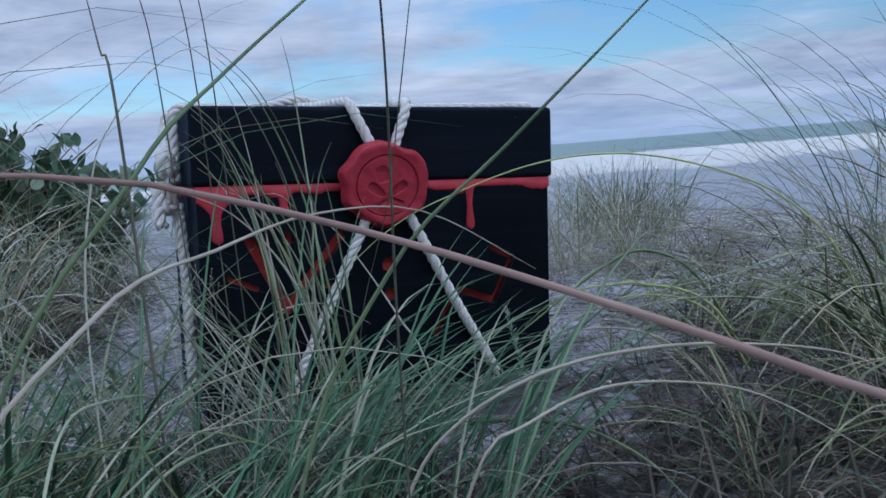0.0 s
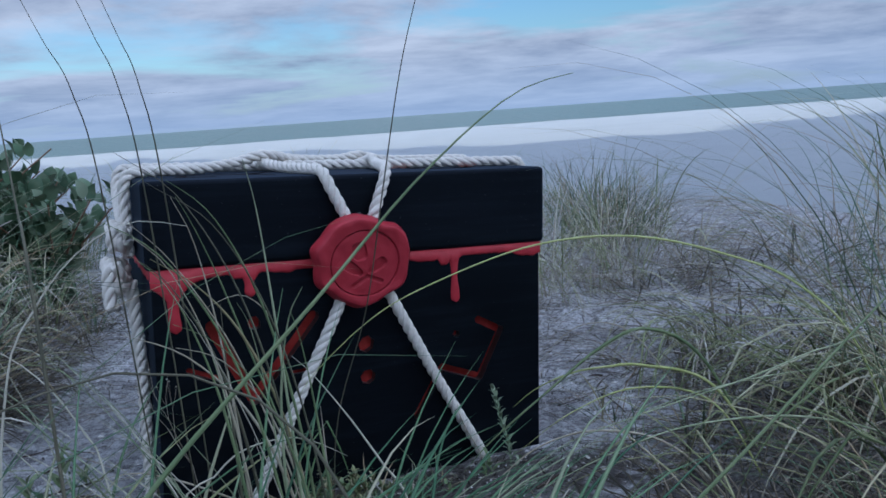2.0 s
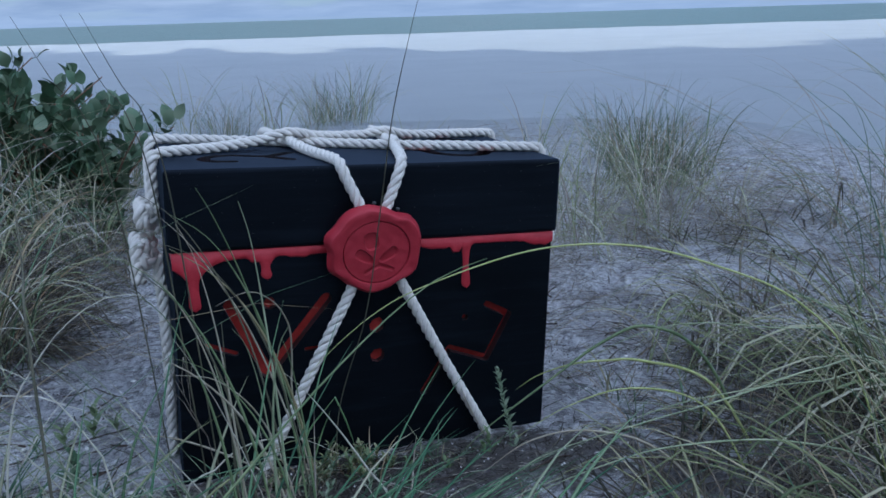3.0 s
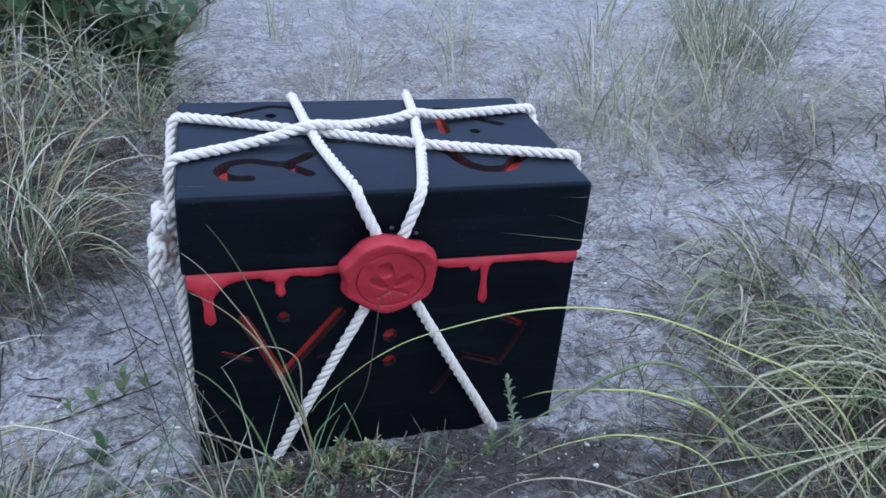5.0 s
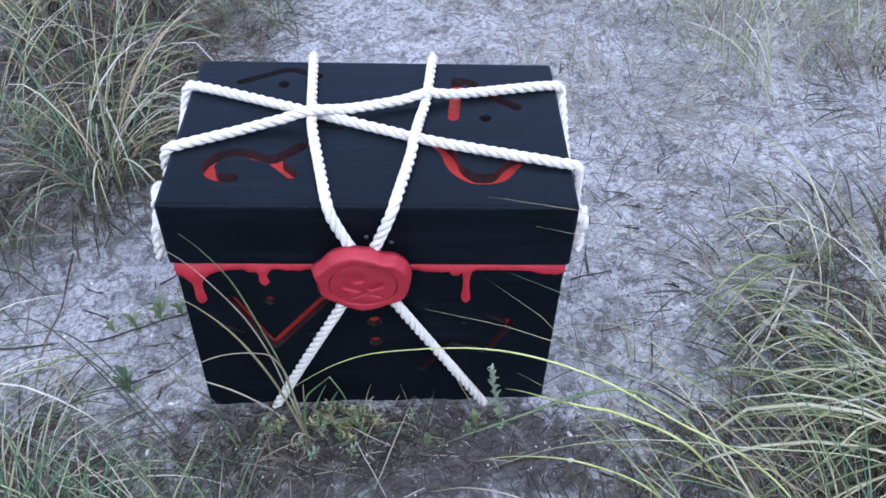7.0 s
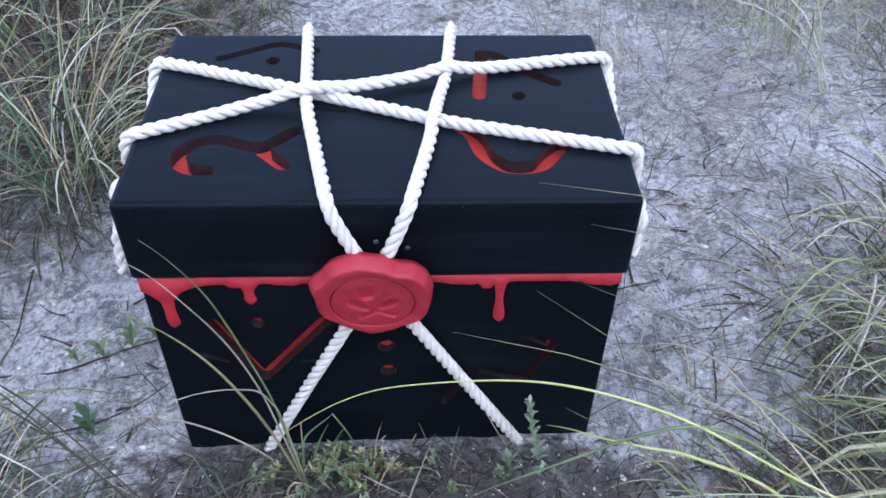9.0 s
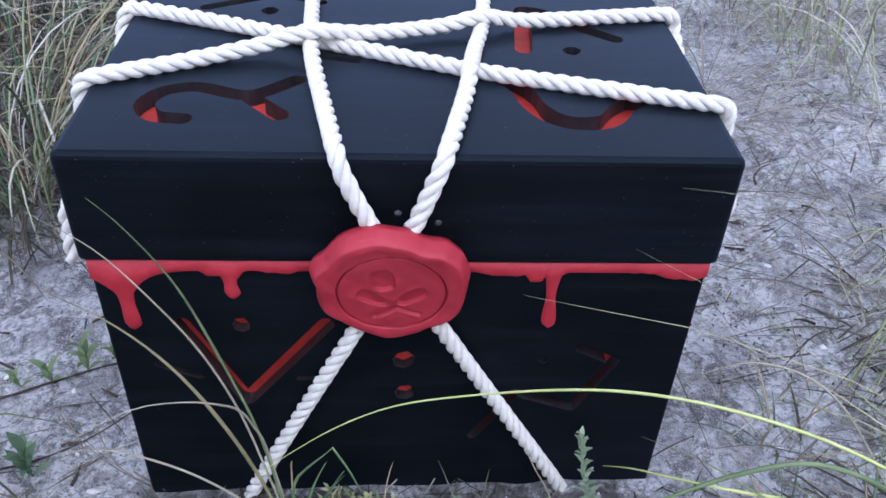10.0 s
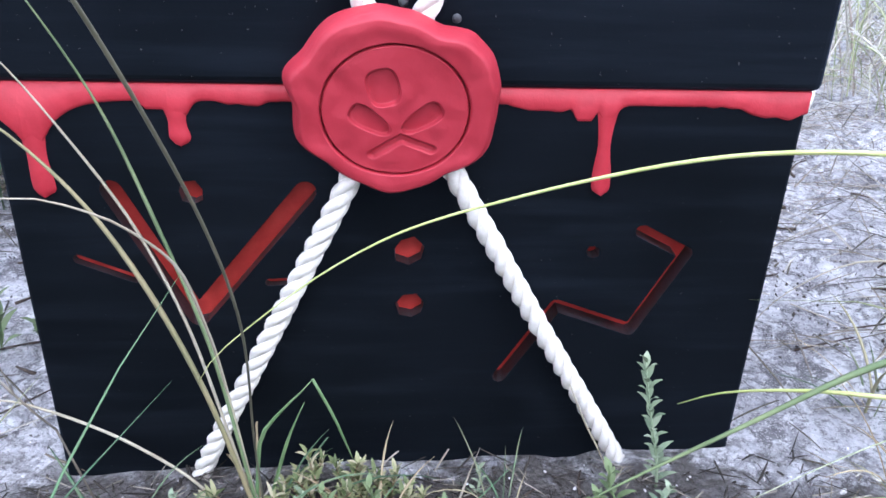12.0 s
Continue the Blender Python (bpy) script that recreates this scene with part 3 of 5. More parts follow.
R0 = TOP + 0.0056
rope_thing([[(-0.128, 0.06, -0.022), (-0.131, 0.008, -0.021), (-0.134, -0.0075, -0.006), (-0.0815, -0.0095, 0.1045), (-0.030, -0.0150, 0.213), (-0.009, -0.0110, 0.262),
             (0.0065, -0.0155, 0.298), (0.0215, -0.0120, 0.335), (0.0270, -0.006, 0.348), (0.0315, 0.010, R0), (0.0450, 0.075, R0 + 0.002), (0.0490, 0.100, R0 + 0.008),
             (0.0560, 0.150, R0 + 0.001), (0.0640, 0.192, R0), (0.0720, 0.275, R0), (0.0735, 0.292, 0.349), (0.074, 0.2955, 0.335), (0.072, 0.294, 0.17), (0.070, 0.292, -0.01)],
            [(0.140, 0.06, -0.024), (0.144, 0.008, -0.022), (0.146, -0.0075, -0.004), (0.0815, -0.0105, 0.109), (0.0245, -0.0160, 0.212), (-0.006, -0.0150, 0.262),
             (-0.0225, -0.0160, 0.300), (-0.0395, -0.0120, 0.336), (-0.0440, -0.006, 0.349), (-0.0480, 0.010, R0), (-0.0600, 0.070, R0), (-0.0690, 0.115, R0 + 0.002),
             (-0.0735, 0.146, R0 + 0.004), (-0.0770, 0.190, R0 + 0.001), (-0.0825, 0.275, R0), (-0.0840, 0.292, 0.349), (-0.0845, 0.2955, 0.335), (-0.084, 0.294, 0.17), (-0.082, 0.292, -0.01)]],
           "thick twisted white cotton rope crossed under a red seal")
tied = rope_thing([[(-0.239, 0.080, 0.262), (-0.239, 0.087, 0.300), (-0.239, 0.091, 0.335), (-0.2345, 0.092, 0.349), (-0.219, 0.096, R0), (-0.164, 0.121, R0),
                    (-0.112, 0.139, R0 + 0.005), (-0.0735, 0.146, R0 + 0.014), (-0.030, 0.161, R0 + 0.007), (0.030, 0.182, R0 + 0.005), (0.064, 0.193, R0 + 0.009), (0.105, 0.203, R0 + 0.002),
                    (0.215, 0.226, R0), (0.2345, 0.227, 0.350), (0.239, 0.224, 0.335), (0.240, 0.150, 0.296), (0.241, 0.085, 0.276)],
                   [(-0.240, 0.100, 0.272), (-0.240, 0.195, 0.318), (-0.239, 0.214, 0.336), (-0.2345, 0.217, 0.349), (-0.219, 0.216, R0), (-0.120, 0.180, R0), (-0.040, 0.149, R0),
                    (0.050, 0.114, R0), (0.102, 0.098, R0), (0.215, 0.068, R0), (0.2345, 0.066, 0.350), (0.239, 0.067, 0.335), (0.240, 0.066, 0.285)],
                   [(-0.238, 0.082, 0.235), (-0.234, 0.070, 0.150), (-0.233, 0.066, 0.070), (-0.233, 0.068, -0.012)],
                   [(-0.240, 0.094, 0.235), (-0.2335, 0.084, 0.150), (-0.233, 0.080, 0.070), (-0.232, 0.082, -0.012)],
                   [(0.238, 0.070, 0.250), (0.234, 0.066, 0.150), (0.233, 0.062, 0.070), (0.233, 0.058, -0.014)]],
                  "thick twisted white cotton rope knotted on the chest's sides")
knot(tied, (-0.238, 0.080, 0.242), -1, 1.0, 3)
knot(tied, (-0.237, 0.082, 0.284), -1, 0.78, 5)
knot(tied, (0.2365, 0.068, 0.270), 1, 0.72, 4)
rope_end(tied, (-0.252, 0.068, 0.240), -1, -0.010)
rope_end(tied, (-0.250, 0.096, 0.246), -1, 0.012)
rope_end(tied, (0.240, 0.062, 0.262), 1, -0.010)


# ---- plants ----
def blade_into(bm, base, turn, lean, length, droop, width, rnd, kink=0.0, segments=9, flat=0.35):
    """A tapering grass blade, bent over by its own weight; three edges round."""
    p, a = Vector(base), lean
    pts, step = [], length / segments
    heading = turn
    for i in range(segments + 1):
        pts.append(p.copy())
        a += droop / segments * (0.4 + 1.2 * i / segments)
        if kink and i == segments * 2 // 3:
            a += kink
        heading += rnd.uniform(-0.06, 0.06)
        a = min(a, 2.6)
        p = p + Vector((math.sin(a) * math.cos(heading), math.sin(a) * math.sin(heading), math.cos(a))) * step
    rows = []
    for i, q in enumerate(pts):
        t = (pts[min(i + 1, segments)] - pts[max(i - 1, 0)]).normalized()
        side = Vector((-math.sin(heading), math.cos(heading), 0))
        up = t.cross(side).normalized()
        s = i / segments
        wdt = width * 0.5 * (0.75 + 0.5 * s if s < 0.4 else 0.95 * (1 - ((s - 0.4) / 0.6) ** 2) + 0.06)
        rows.append([bm.verts.new(q + side * wdt), bm.verts.new(q + up * wdt * flat * 1.3), bm.verts.new(q - side * wdt), bm.verts.new(q - up * wdt * flat)])
    for a4, b4 in zip(rows, rows[1:]):
        for k in range(4):
            bm.faces.new((a4[k], a4[(k + 1) % 4], b4[(k + 1) % 4], b4[k]))
    return pts


def tuft_mesh(name, mat, seed, count, spread, lean, length, droop, width, toward=None, swing=math.pi, kinks=0.15):
    rnd = random.Random(seed)
    bm = bmesh.new()
    for _ in range(count):
        a, r = rnd.uniform(0, 2 * math.pi), spread * math.sqrt(rnd.random())
        turn = (toward + rnd.gauss(0, swing / 2)) if toward is not None else a + rnd.gauss(0, 0.7)
        size = rnd.uniform(0.45, 1.0)
        blade_into(bm, (r * math.cos(a), r * math.sin(a), -0.015), turn, abs(rnd.gauss(lean, 0.16)), length * size, rnd.uniform(0.5, 1.3) * droop,
                   width * rnd.uniform(0.65, 1.25), rnd, rnd.uniform(0.5, 1.4) if rnd.random() < kinks else 0)
    data = bpy.data.meshes.new(name)
    bm.to_mesh(data)
    bm.free()
    data.materials.append(mat)
    data.polygons.foreach_set("use_smooth", [True] * len(data.polygons))
    return data


UPRIGHT = [tuft_mesh("upright tuft", PALE if k == 2 else GREEN, 10 + k, 28, 0.05, 0.34, 0.58, 1.7, 0.0047) for k in range(4)]
ARCHING = [tuft_mesh("arching tuft", PALE, 20 + k, 24, 0.05, 0.46, 0.68, 2.1, 0.0043) for k in range(5)]
SPARSE = [tuft_mesh("sparse tuft", PALE, 30 + k, 24, 0.06, 0.26, 0.44, 1.2, 0.0034) for k in range(3)]
MATTED = [tuft_mesh("dry tangle", DRY, 40 + k, 110, 0.14, 0.95, 0.36, 1.4, 0.0024) for k in range(4)]
SMALL = [tuft_mesh("small tuft", GREEN, 50 + k, 14, 0.015, 0.4, 0.12, 1.1, 0.0024) for k in range(3)]
STRAW = [tuft_mesh("straw tuft", DRY, 60 + k, 22, 0.05, 0.30, 0.36, 1.6, 0.0023) for k in range(3)]
FAR = [tuft_mesh("distant tuft", GREEN, 70 + k, 170, 0.20, 0.30, 0.48, 1.0, 0.0024) for k in range(3)]
WISPY = [tuft_mesh("wispy tuft", GREEN, 90 + k, 24, 0.09, 0.36, 0.74, 1.7, 0.0023) for k in range(4)]
SWEPT = [tuft_mesh("swept tuft", FRESH, 80, 30, 0.05, 0.62, 0.60, 1.25, 0.0060, 0.35, 0.55, 0.05),
         tuft_mesh("swept tuft", FRESH, 81, 26, 0.05, 0.62, 0.62, 1.4, 0.0048, 0.35, 0.7, 0.05)]
ARCS = [tuft_mesh("arcing tuft", PALE, 100 + k, 11, 0.06, 0.42, 0.74, 2.7, 0.0060, 0.0, 1.7, 0.15) for k in range(4)]
BOLD = [tuft_mesh("bold arcing tuft", OLIVE, 160 + k, 17, 0.045, 0.46, 0.86, 2.2, 0.0062, 0.0, 1.3, 0.08) for k in range(3)]
DARK_ARCS = [tuft_mesh("dark arcing tuft", OLIVE, 130 + k, 11, 0.06, 0.50, 0.74, 1.9, 0.0056, 0.0, 1.0, 0.1) for k in range(2)]
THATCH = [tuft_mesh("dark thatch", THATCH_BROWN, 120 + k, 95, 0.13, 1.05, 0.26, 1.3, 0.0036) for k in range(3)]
LEANING = [tuft_mesh("leaning tuft", STRAW_MIX, 140 + k, 12, 0.04, 0.16, 0.46, 0.9, 0.0027, math.pi, 0.8) for k in range(2)]
LOW = [tuft_mesh("low tuft", DEEP_GREEN, 150 + k, 46, 0.06, 0.42, 0.30, 1.3, 0.0034, kinks=0.0) for k in range(3)]
TALL = [tuft_mesh("tall tuft", GREEN, 110 + k, 16, 0.06, 0.22, 0.78, 1.5, 0.0021) for k in range(3)]
WORDS = [(BOLD, "stout olive-green grass blades arcing out from one crown"), (LOW, "low deep green grass tuft in dark thatch"), (ARCS, "long straw and yellow-green blades arcing over sand"), (DARK_ARCS, "long dark green grass blades arcing over sand"), (THATCH, "dark brown dead thatch matted under dune grass"), (LEANING, "thin straw grass blades leaning before the chest"), (TALL, "tall thin dark green grass stalks bending over"),
         (UPRIGHT, "green upright tuft of dune grass rooted in sand"), (ARCHING, "yellow-green arching tuft of dune grass in sand"),
         (SPARSE, "thin sparse yellowing grass standing in sand"), (MATTED, "tangled dry grey grass lying on sand"),
         (SMALL, "small green grass tuft at the chest's foot"), (STRAW, "dry straw-coloured tuft of thin grass blades"),
         (FAR, "dense green dune grass clump on the dune's edge"), (WISPY, "tall wispy dune grass with thin bent blades"), (SWEPT, "long grass blades swept to one side by wind")]


def blade_meshes(data):
    """The single blades of a tuft, each as a mesh of its own."""
    n = 10 * 4
    co = [v.co.copy() for v in data.vertices]
    out = []
    for at in range(0, len(co), n):
        one = bpy.data.meshes.new("blade")
        faces = [tuple(4 * i + k for k in q) for i in range(9) for q in ((0, 1, 5, 4), (1, 2, 6, 5), (2, 3, 7, 6), (3, 0, 4, 7))]
        one.from_pydata(co[at:at + n], [], faces)
        one.materials.append(data.materials[0])
        one.polygons.foreach_set("use_smooth", [True] * len(one.polygons))
        out.append(one)
    return out


SPLIT = {}


def tuft(kind, x, y, size=1.0, turn=0.0, seed=0):
    data = kind[seed % len(kind)]
    near = kind in (SMALL, SWEPT, STRAW, ARCS, DARK_ARCS, TALL, LEANING, LOW, BOLD) and y < 0.75 and abs(x) < 0.8 or kind in (UPRIGHT, ARCHING) and math.hypot(x, y) < 1.0
    ob = new("grass_tuft", None if near else data)
    if near:
        if data.name not in SPLIT:
            SPLIT[data.name] = blade_meshes(data)
        for one in SPLIT[data.name]:
            new("blade", one).parent = ob
    ob.matrix_basis = pose(x, y, ground_z(x, y), 0, 0, turn) @ Matrix.Scale(size, 4)
    label = next(words for k, words in WORDS if k is kind)
    return tagged(ob, label, "grass", "dune grass")


TURN = itertools.count()


def grow_tufts(*places):
    """Tufts of one stretch of the dune: kind, place, size, turn."""
    for kind, x, y, size, turn in places:
        tuft(kind, x, y, size, turn, next(TURN))


# beside and behind the chest, towards the thick growth
grow_tufts((UPRIGHT, -0.47, 0.45, 0.85, 30), (UPRIGHT, -0.62, 0.80, 0.9, 80), (ARCHING, -0.74, 0.62, 0.9, 150),
           (UPRIGHT, -0.80, 1.02, 1.0, 210), (ARCHING, -0.55, 1.15, 0.8, 40), (THATCH, -0.52, 0.92, 1.0, 70),
           (UPRIGHT, -0.36, 1.22, 0.7, 120), (UPRIGHT, -0.26, 1.02, 0.42, 10), (UPRIGHT, -0.50, 1.55, 0.9, 10),
           (ARCHING, -0.32, 1.45, 0.7, 60), (UPRIGHT, -0.95, 1.40, 1.0, 200), (THATCH, -0.75, 1.25, 1.2, 20),
           (UPRIGHT, -0.70, 1.85, 1.0, 300), (UPRIGHT, -0.25, 1.9, 0.7, 330), (ARCHING, -1.05, 0.9, 1.0, 20),
           (UPRIGHT, -1.2, 1.7, 1.0, 140), (THATCH, -0.85, 0.25, 1.1, 45), (THATCH, -0.40, 1.10, 0.9, 0))
grow_tufts((STRAW, -0.52, 0.52, 0.9, 0), (THATCH, -0.35, 1.35, 0.9, 100), (ARCHING, -0.85, 0.80, 0.9, 60),
           (STRAW, -0.70, 0.95, 1.1, 30), (UPRIGHT, -0.58, 1.35, 0.9, 33), (UPRIGHT, -0.52, 0.60, 0.75, 290),
           (FAR, -0.40, 1.65, 0.7, 0), (FAR, -0.62, 1.55, 0.8, 50), (UPRIGHT, -0.34, 1.05, 0.6, 20),
           (FAR, -0.30, 1.95, 0.65, 80), (STRAW, -0.45, 1.05, 0.9, 200))
# straight behind
grow_tufts((SPARSE, 0.10, 1.12, 0.7, 0), (SPARSE, 0.20, 1.45, 0.9, 90), (SPARSE, 0.46, 1.38, 0.9, 30),
           (SPARSE, 0.02, 1.8, 0.8, 50), (SPARSE, 0.30, 2.2, 0.9, 70), (MATTED, 0.45, 0.72, 0.8, 30),
           (MATTED, 0.15, 1.35, 0.9, 30), (MATTED, 0.40, 1.75, 1.1, 30), (SPARSE, 0.58, 1.75, 0.9, 0),
           (FAR, 0.15, 3.1, 0.55, 70), (SPARSE, 0.35, 3.0, 1.0, 10), (SPARSE, 0.0, 3.2, 1.1, 10),
           (WISPY, 0.25, 3.2, 0.7, 10), (FAR, 0.75, 3.6, 0.55, 10), (SPARSE, 0.6, 3.3, 1.0, 80),
           (SPARSE, 0.9, 3.5, 1.1, 10), (SPARSE, 0.28, 0.82, 0.45, 20), (MATTED, 0.62, 1.20, 0.9, 0))
# the other side
grow_tufts((SPARSE, 0.72, 0.95, 1.0, 0), (SPARSE, 0.76, 1.08, 1.0, 120), (THATCH, 0.80, 0.20, 1.2, 0),
           (ARCHING, 0.82, -0.06, 0.75, 130), (WISPY, 0.85, -0.28, 0.9, 0), (SPARSE, 0.72, 0.82, 1.0, 20),
           (STRAW, 0.37, 0.66, 0.5, 20), (ARCHING, 1.3, 1.0, 0.9, 50), (FAR, 1.38, 1.5, 0.8, 30),
           (ARCHING, 1.45, 1.35, 0.9, 100), (THATCH, 1.3, 0.7, 1.3, 10), (FAR, 1.55, 1.9, 0.85, 30),
           (SPARSE, 1.1, 1.8, 1.0, 10), (WISPY, 1.4, 0.6, 1.0, 80), (MATTED, 1.6, 0.9, 1.3, 200),
           (STRAW, 1.15, 0.75, 1.1, 10), (STRAW, 1.25, 1.15, 1.2, 70), (SPARSE, 1.0, 1.25, 1.0, 0))
grow_tufts((SPARSE, 1.05, 0.95, 0.9, 60), (WISPY, 1.2, 0.3, 1.0, 60), (WISPY, 0.98, -0.05, 1.0, 160),
           (WISPY, 1.3, 0.0, 1.1, 200), (ARCHING, 0.95, 0.95, 0.55, 0), (STRAW, 0.9, 0.85, 0.9, 0),
           (ARCHING, 1.15, 1.15, 0.65, 90), (STRAW, 1.3, 1.4, 1.0, 0), (THATCH, 1.0, 0.75, 1.0, 0),
           (MATTED, 1.15, 1.0, 1.0, 70), (SPARSE, 1.2, 1.3, 1.0, 0), (ARCHING, 0.82, 1.28, 0.55, 0),
           (SPARSE, 0.9, 1.5, 0.9, 200), (WISPY, 0.5, 1.0, 0.5, 0), (SPARSE, 1.45, 0.25, 1.6, 60),
           (SPARSE, 1.75, 0.6, 1.6, 60), (SPARSE, 1.2, 0.0, 1.3, 60), (STRAW, 1.5, 0.1, 1.2, 60))
grow_tufts((THATCH, 1.35, -0.1, 1.3, 60), (ARCS, 0.72, -0.16, 0.66, 160), (ARCS, 0.72, 0.32, 0.6, 160),
           (ARCS, 0.78, -0.20, 0.9, 150), (ARCS, 0.76, 0.72, 0.6, 170), (DARK_ARCS, 0.44, -0.40, 0.70, 150),
           (DARK_ARCS, 0.38, -0.52, 0.72, 165), (DARK_ARCS, 0.30, -0.58, 0.6, 150), (THATCH, 0.45, -0.42, 0.9, 30),
           (THATCH, 0.36, -0.56, 0.8, 30), (THATCH, 0.58, -0.28, 1.0, 30), (THATCH, 0.62, -0.02, 0.9, 40),
           (THATCH, 0.62, 0.22, 0.8, 140), (ARCS, -0.49, 0.48, 0.6, 10), (DARK_ARCS, -0.50, 0.50, 0.6, 340),
           (DARK_ARCS, -0.66, 0.50, 0.7, 20), (ARCS, -0.52, 0.68, 0.6, 0), (ARCS, -0.55, -0.05, 0.6, 330))
grow_tufts((TALL, 0.42, -0.44, 0.85, 0), (TALL, 0.56, -0.30, 0.9, 90), (TALL, 0.36, -0.56, 0.75, 200),
           (TALL, 0.70, -0.18, 0.9, 60), (TALL, -0.64, -0.45, 0.85, 0), (TALL, -0.54, -0.28, 0.85, 100),
           (TALL, -0.60, -0.10, 0.9, 220), (TALL, -0.50, -0.52, 0.75, 300), (TALL, -0.72, 0.1, 0.9, 10),
           (THATCH, 0.74, -0.12, 1.0, 0), (THATCH, 0.88, 0.05, 1.1, 50), (THATCH, 0.82, -0.30, 1.0, 100),
           (THATCH, 0.72, 0.10, 0.7, 80), (THATCH, -0.56, 0.48, 0.9, 0), (THATCH, -0.64, 0.72, 1.0, 90),
           (THATCH, -0.52, 0.98, 1.0, 10), (THATCH, -0.74, 0.45, 1.0, 10), (THATCH, -0.42, 1.25, 0.9, 10))
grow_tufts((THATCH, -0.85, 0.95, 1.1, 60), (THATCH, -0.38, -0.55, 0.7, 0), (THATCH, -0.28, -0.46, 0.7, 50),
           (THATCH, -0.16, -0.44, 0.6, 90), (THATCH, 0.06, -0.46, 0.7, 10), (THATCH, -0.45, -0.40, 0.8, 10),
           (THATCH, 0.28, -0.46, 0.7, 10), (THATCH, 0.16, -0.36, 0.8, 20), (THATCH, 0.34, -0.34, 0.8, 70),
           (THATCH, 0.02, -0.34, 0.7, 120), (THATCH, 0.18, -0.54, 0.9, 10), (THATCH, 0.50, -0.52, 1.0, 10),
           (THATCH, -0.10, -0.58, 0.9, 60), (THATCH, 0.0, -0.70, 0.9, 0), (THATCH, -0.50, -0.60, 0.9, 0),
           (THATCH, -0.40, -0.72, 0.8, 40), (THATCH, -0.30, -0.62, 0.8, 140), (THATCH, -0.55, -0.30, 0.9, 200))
grow_tufts((UPRIGHT, 0.14, -0.50, 0.34, 0), (UPRIGHT, 0.40, -0.46, 0.42, 100), (DARK_ARCS, 0.22, -0.42, 0.5, 120),
           (DARK_ARCS, 0.52, -0.46, 0.7, 140), (DARK_ARCS, -0.50, -0.50, 0.7, 20), (DARK_ARCS, -0.40, -0.40, 0.6, 340),
           (LEANING, -0.14, -0.35, 0.95, 0), (LEANING, -0.20, -0.37, 1.0, 10), (LEANING, -0.26, -0.34, 1.0, 350),
           (LEANING, -0.18, -0.30, 0.8, 340), (TALL, -0.60, -0.62, 0.8, 40), (TALL, -0.70, -0.34, 0.9, 140),
           (TALL, -0.58, -0.40, 0.8, 250), (TALL, -0.48, -0.36, 0.75, 20), (TALL, 0.62, -0.40, 0.95, 10),
           (TALL, 0.48, -0.52, 0.85, 130), (ARCS, 0.64, 0.07, 0.46, 170), (ARCS, 0.65, 0.18, 0.46, 185))
# thatch at negative y: dark litter that also stands in for deep grass shade
grow_tufts((SMALL, 0.36, 0.04, 1.0, 10), (SMALL, 0.40, -0.08, 1.1, 80), (SMALL, 0.33, -0.06, 0.9, 200),
           (SMALL, -0.40, -0.02, 1.1, 30), (THATCH, -0.44, -0.16, 0.65, 0), (THATCH, -0.38, -0.28, 0.7, 60),
           (THATCH, -0.52, -0.06, 0.7, 130), (THATCH, -0.48, 0.56, 0.8, 30), (THATCH, -0.60, 0.58, 0.9, 70),
           (THATCH, -0.46, 0.76, 0.8, 10), (THATCH, -0.36, 0.90, 0.7, 110), (THATCH, -0.70, 0.86, 1.0, 160),
           (THATCH, -0.30, 1.10, 0.7, 60), (LOW, -0.34, -0.26, 0.9, 10), (LOW, -0.28, -0.34, 1.0, 80),
           (LOW, -0.40, -0.34, 1.1, 150), (LOW, -0.24, -0.26, 0.7, 220), (LOW, -0.44, -0.24, 1.0, 290))
grow_tufts((ARCS, 0.69, 0.02, 0.54, 172), (ARCS, 0.68, 0.24, 0.58, 195), (ARCS, 0.74, -0.10, 0.58, 160),
           (TALL, 0.60, -0.24, 1.0, 30), (BOLD, 0.67, -0.08, 0.52, 172), (BOLD, 0.71, -0.14, 0.56, 155),
           (BOLD, 0.73, 0.24, 0.42, 185), (BOLD, 0.75, -0.02, 0.54, 190), (UPRIGHT, -0.45, 1.20, 0.9, 15),
           (UPRIGHT, -0.60, 1.12, 1.0, 75), (ARCHING, -0.38, 1.26, 0.7, 15), (ARCHING, -0.70, 1.28, 1.0, 15),
           (FAR, 1.36, 1.48, 0.80, 120), (WISPY, 1.34, 1.46, 0.85, 10), (FAR, 0.90, 4.0, 0.9, 40),
           (ARCHING, 0.78, 0.92, 0.5, 80), (ARCHING, 1.24, 1.20, 0.6, 80), (DARK_ARCS, 0.54, -0.20, 0.55, 165))
# thatch at negative x is added dark to stand for shadows within the grass
grow_tufts((THATCH, 0.44, -0.18, 0.6, 20), (THATCH, 0.52, -0.12, 0.7, 120), (THATCH, -0.58, 0.86, 1.0, 20),
           (THATCH, -0.46, 0.62, 0.8, 200), (ARCHING, 0.64, 1.06, 0.45, 10), (ARCHING, 0.98, 1.12, 0.5, 100),
           (ARCHING, 1.16, 1.50, 0.6, 200), (ARCHING, 0.76, 1.48, 0.5, 300))
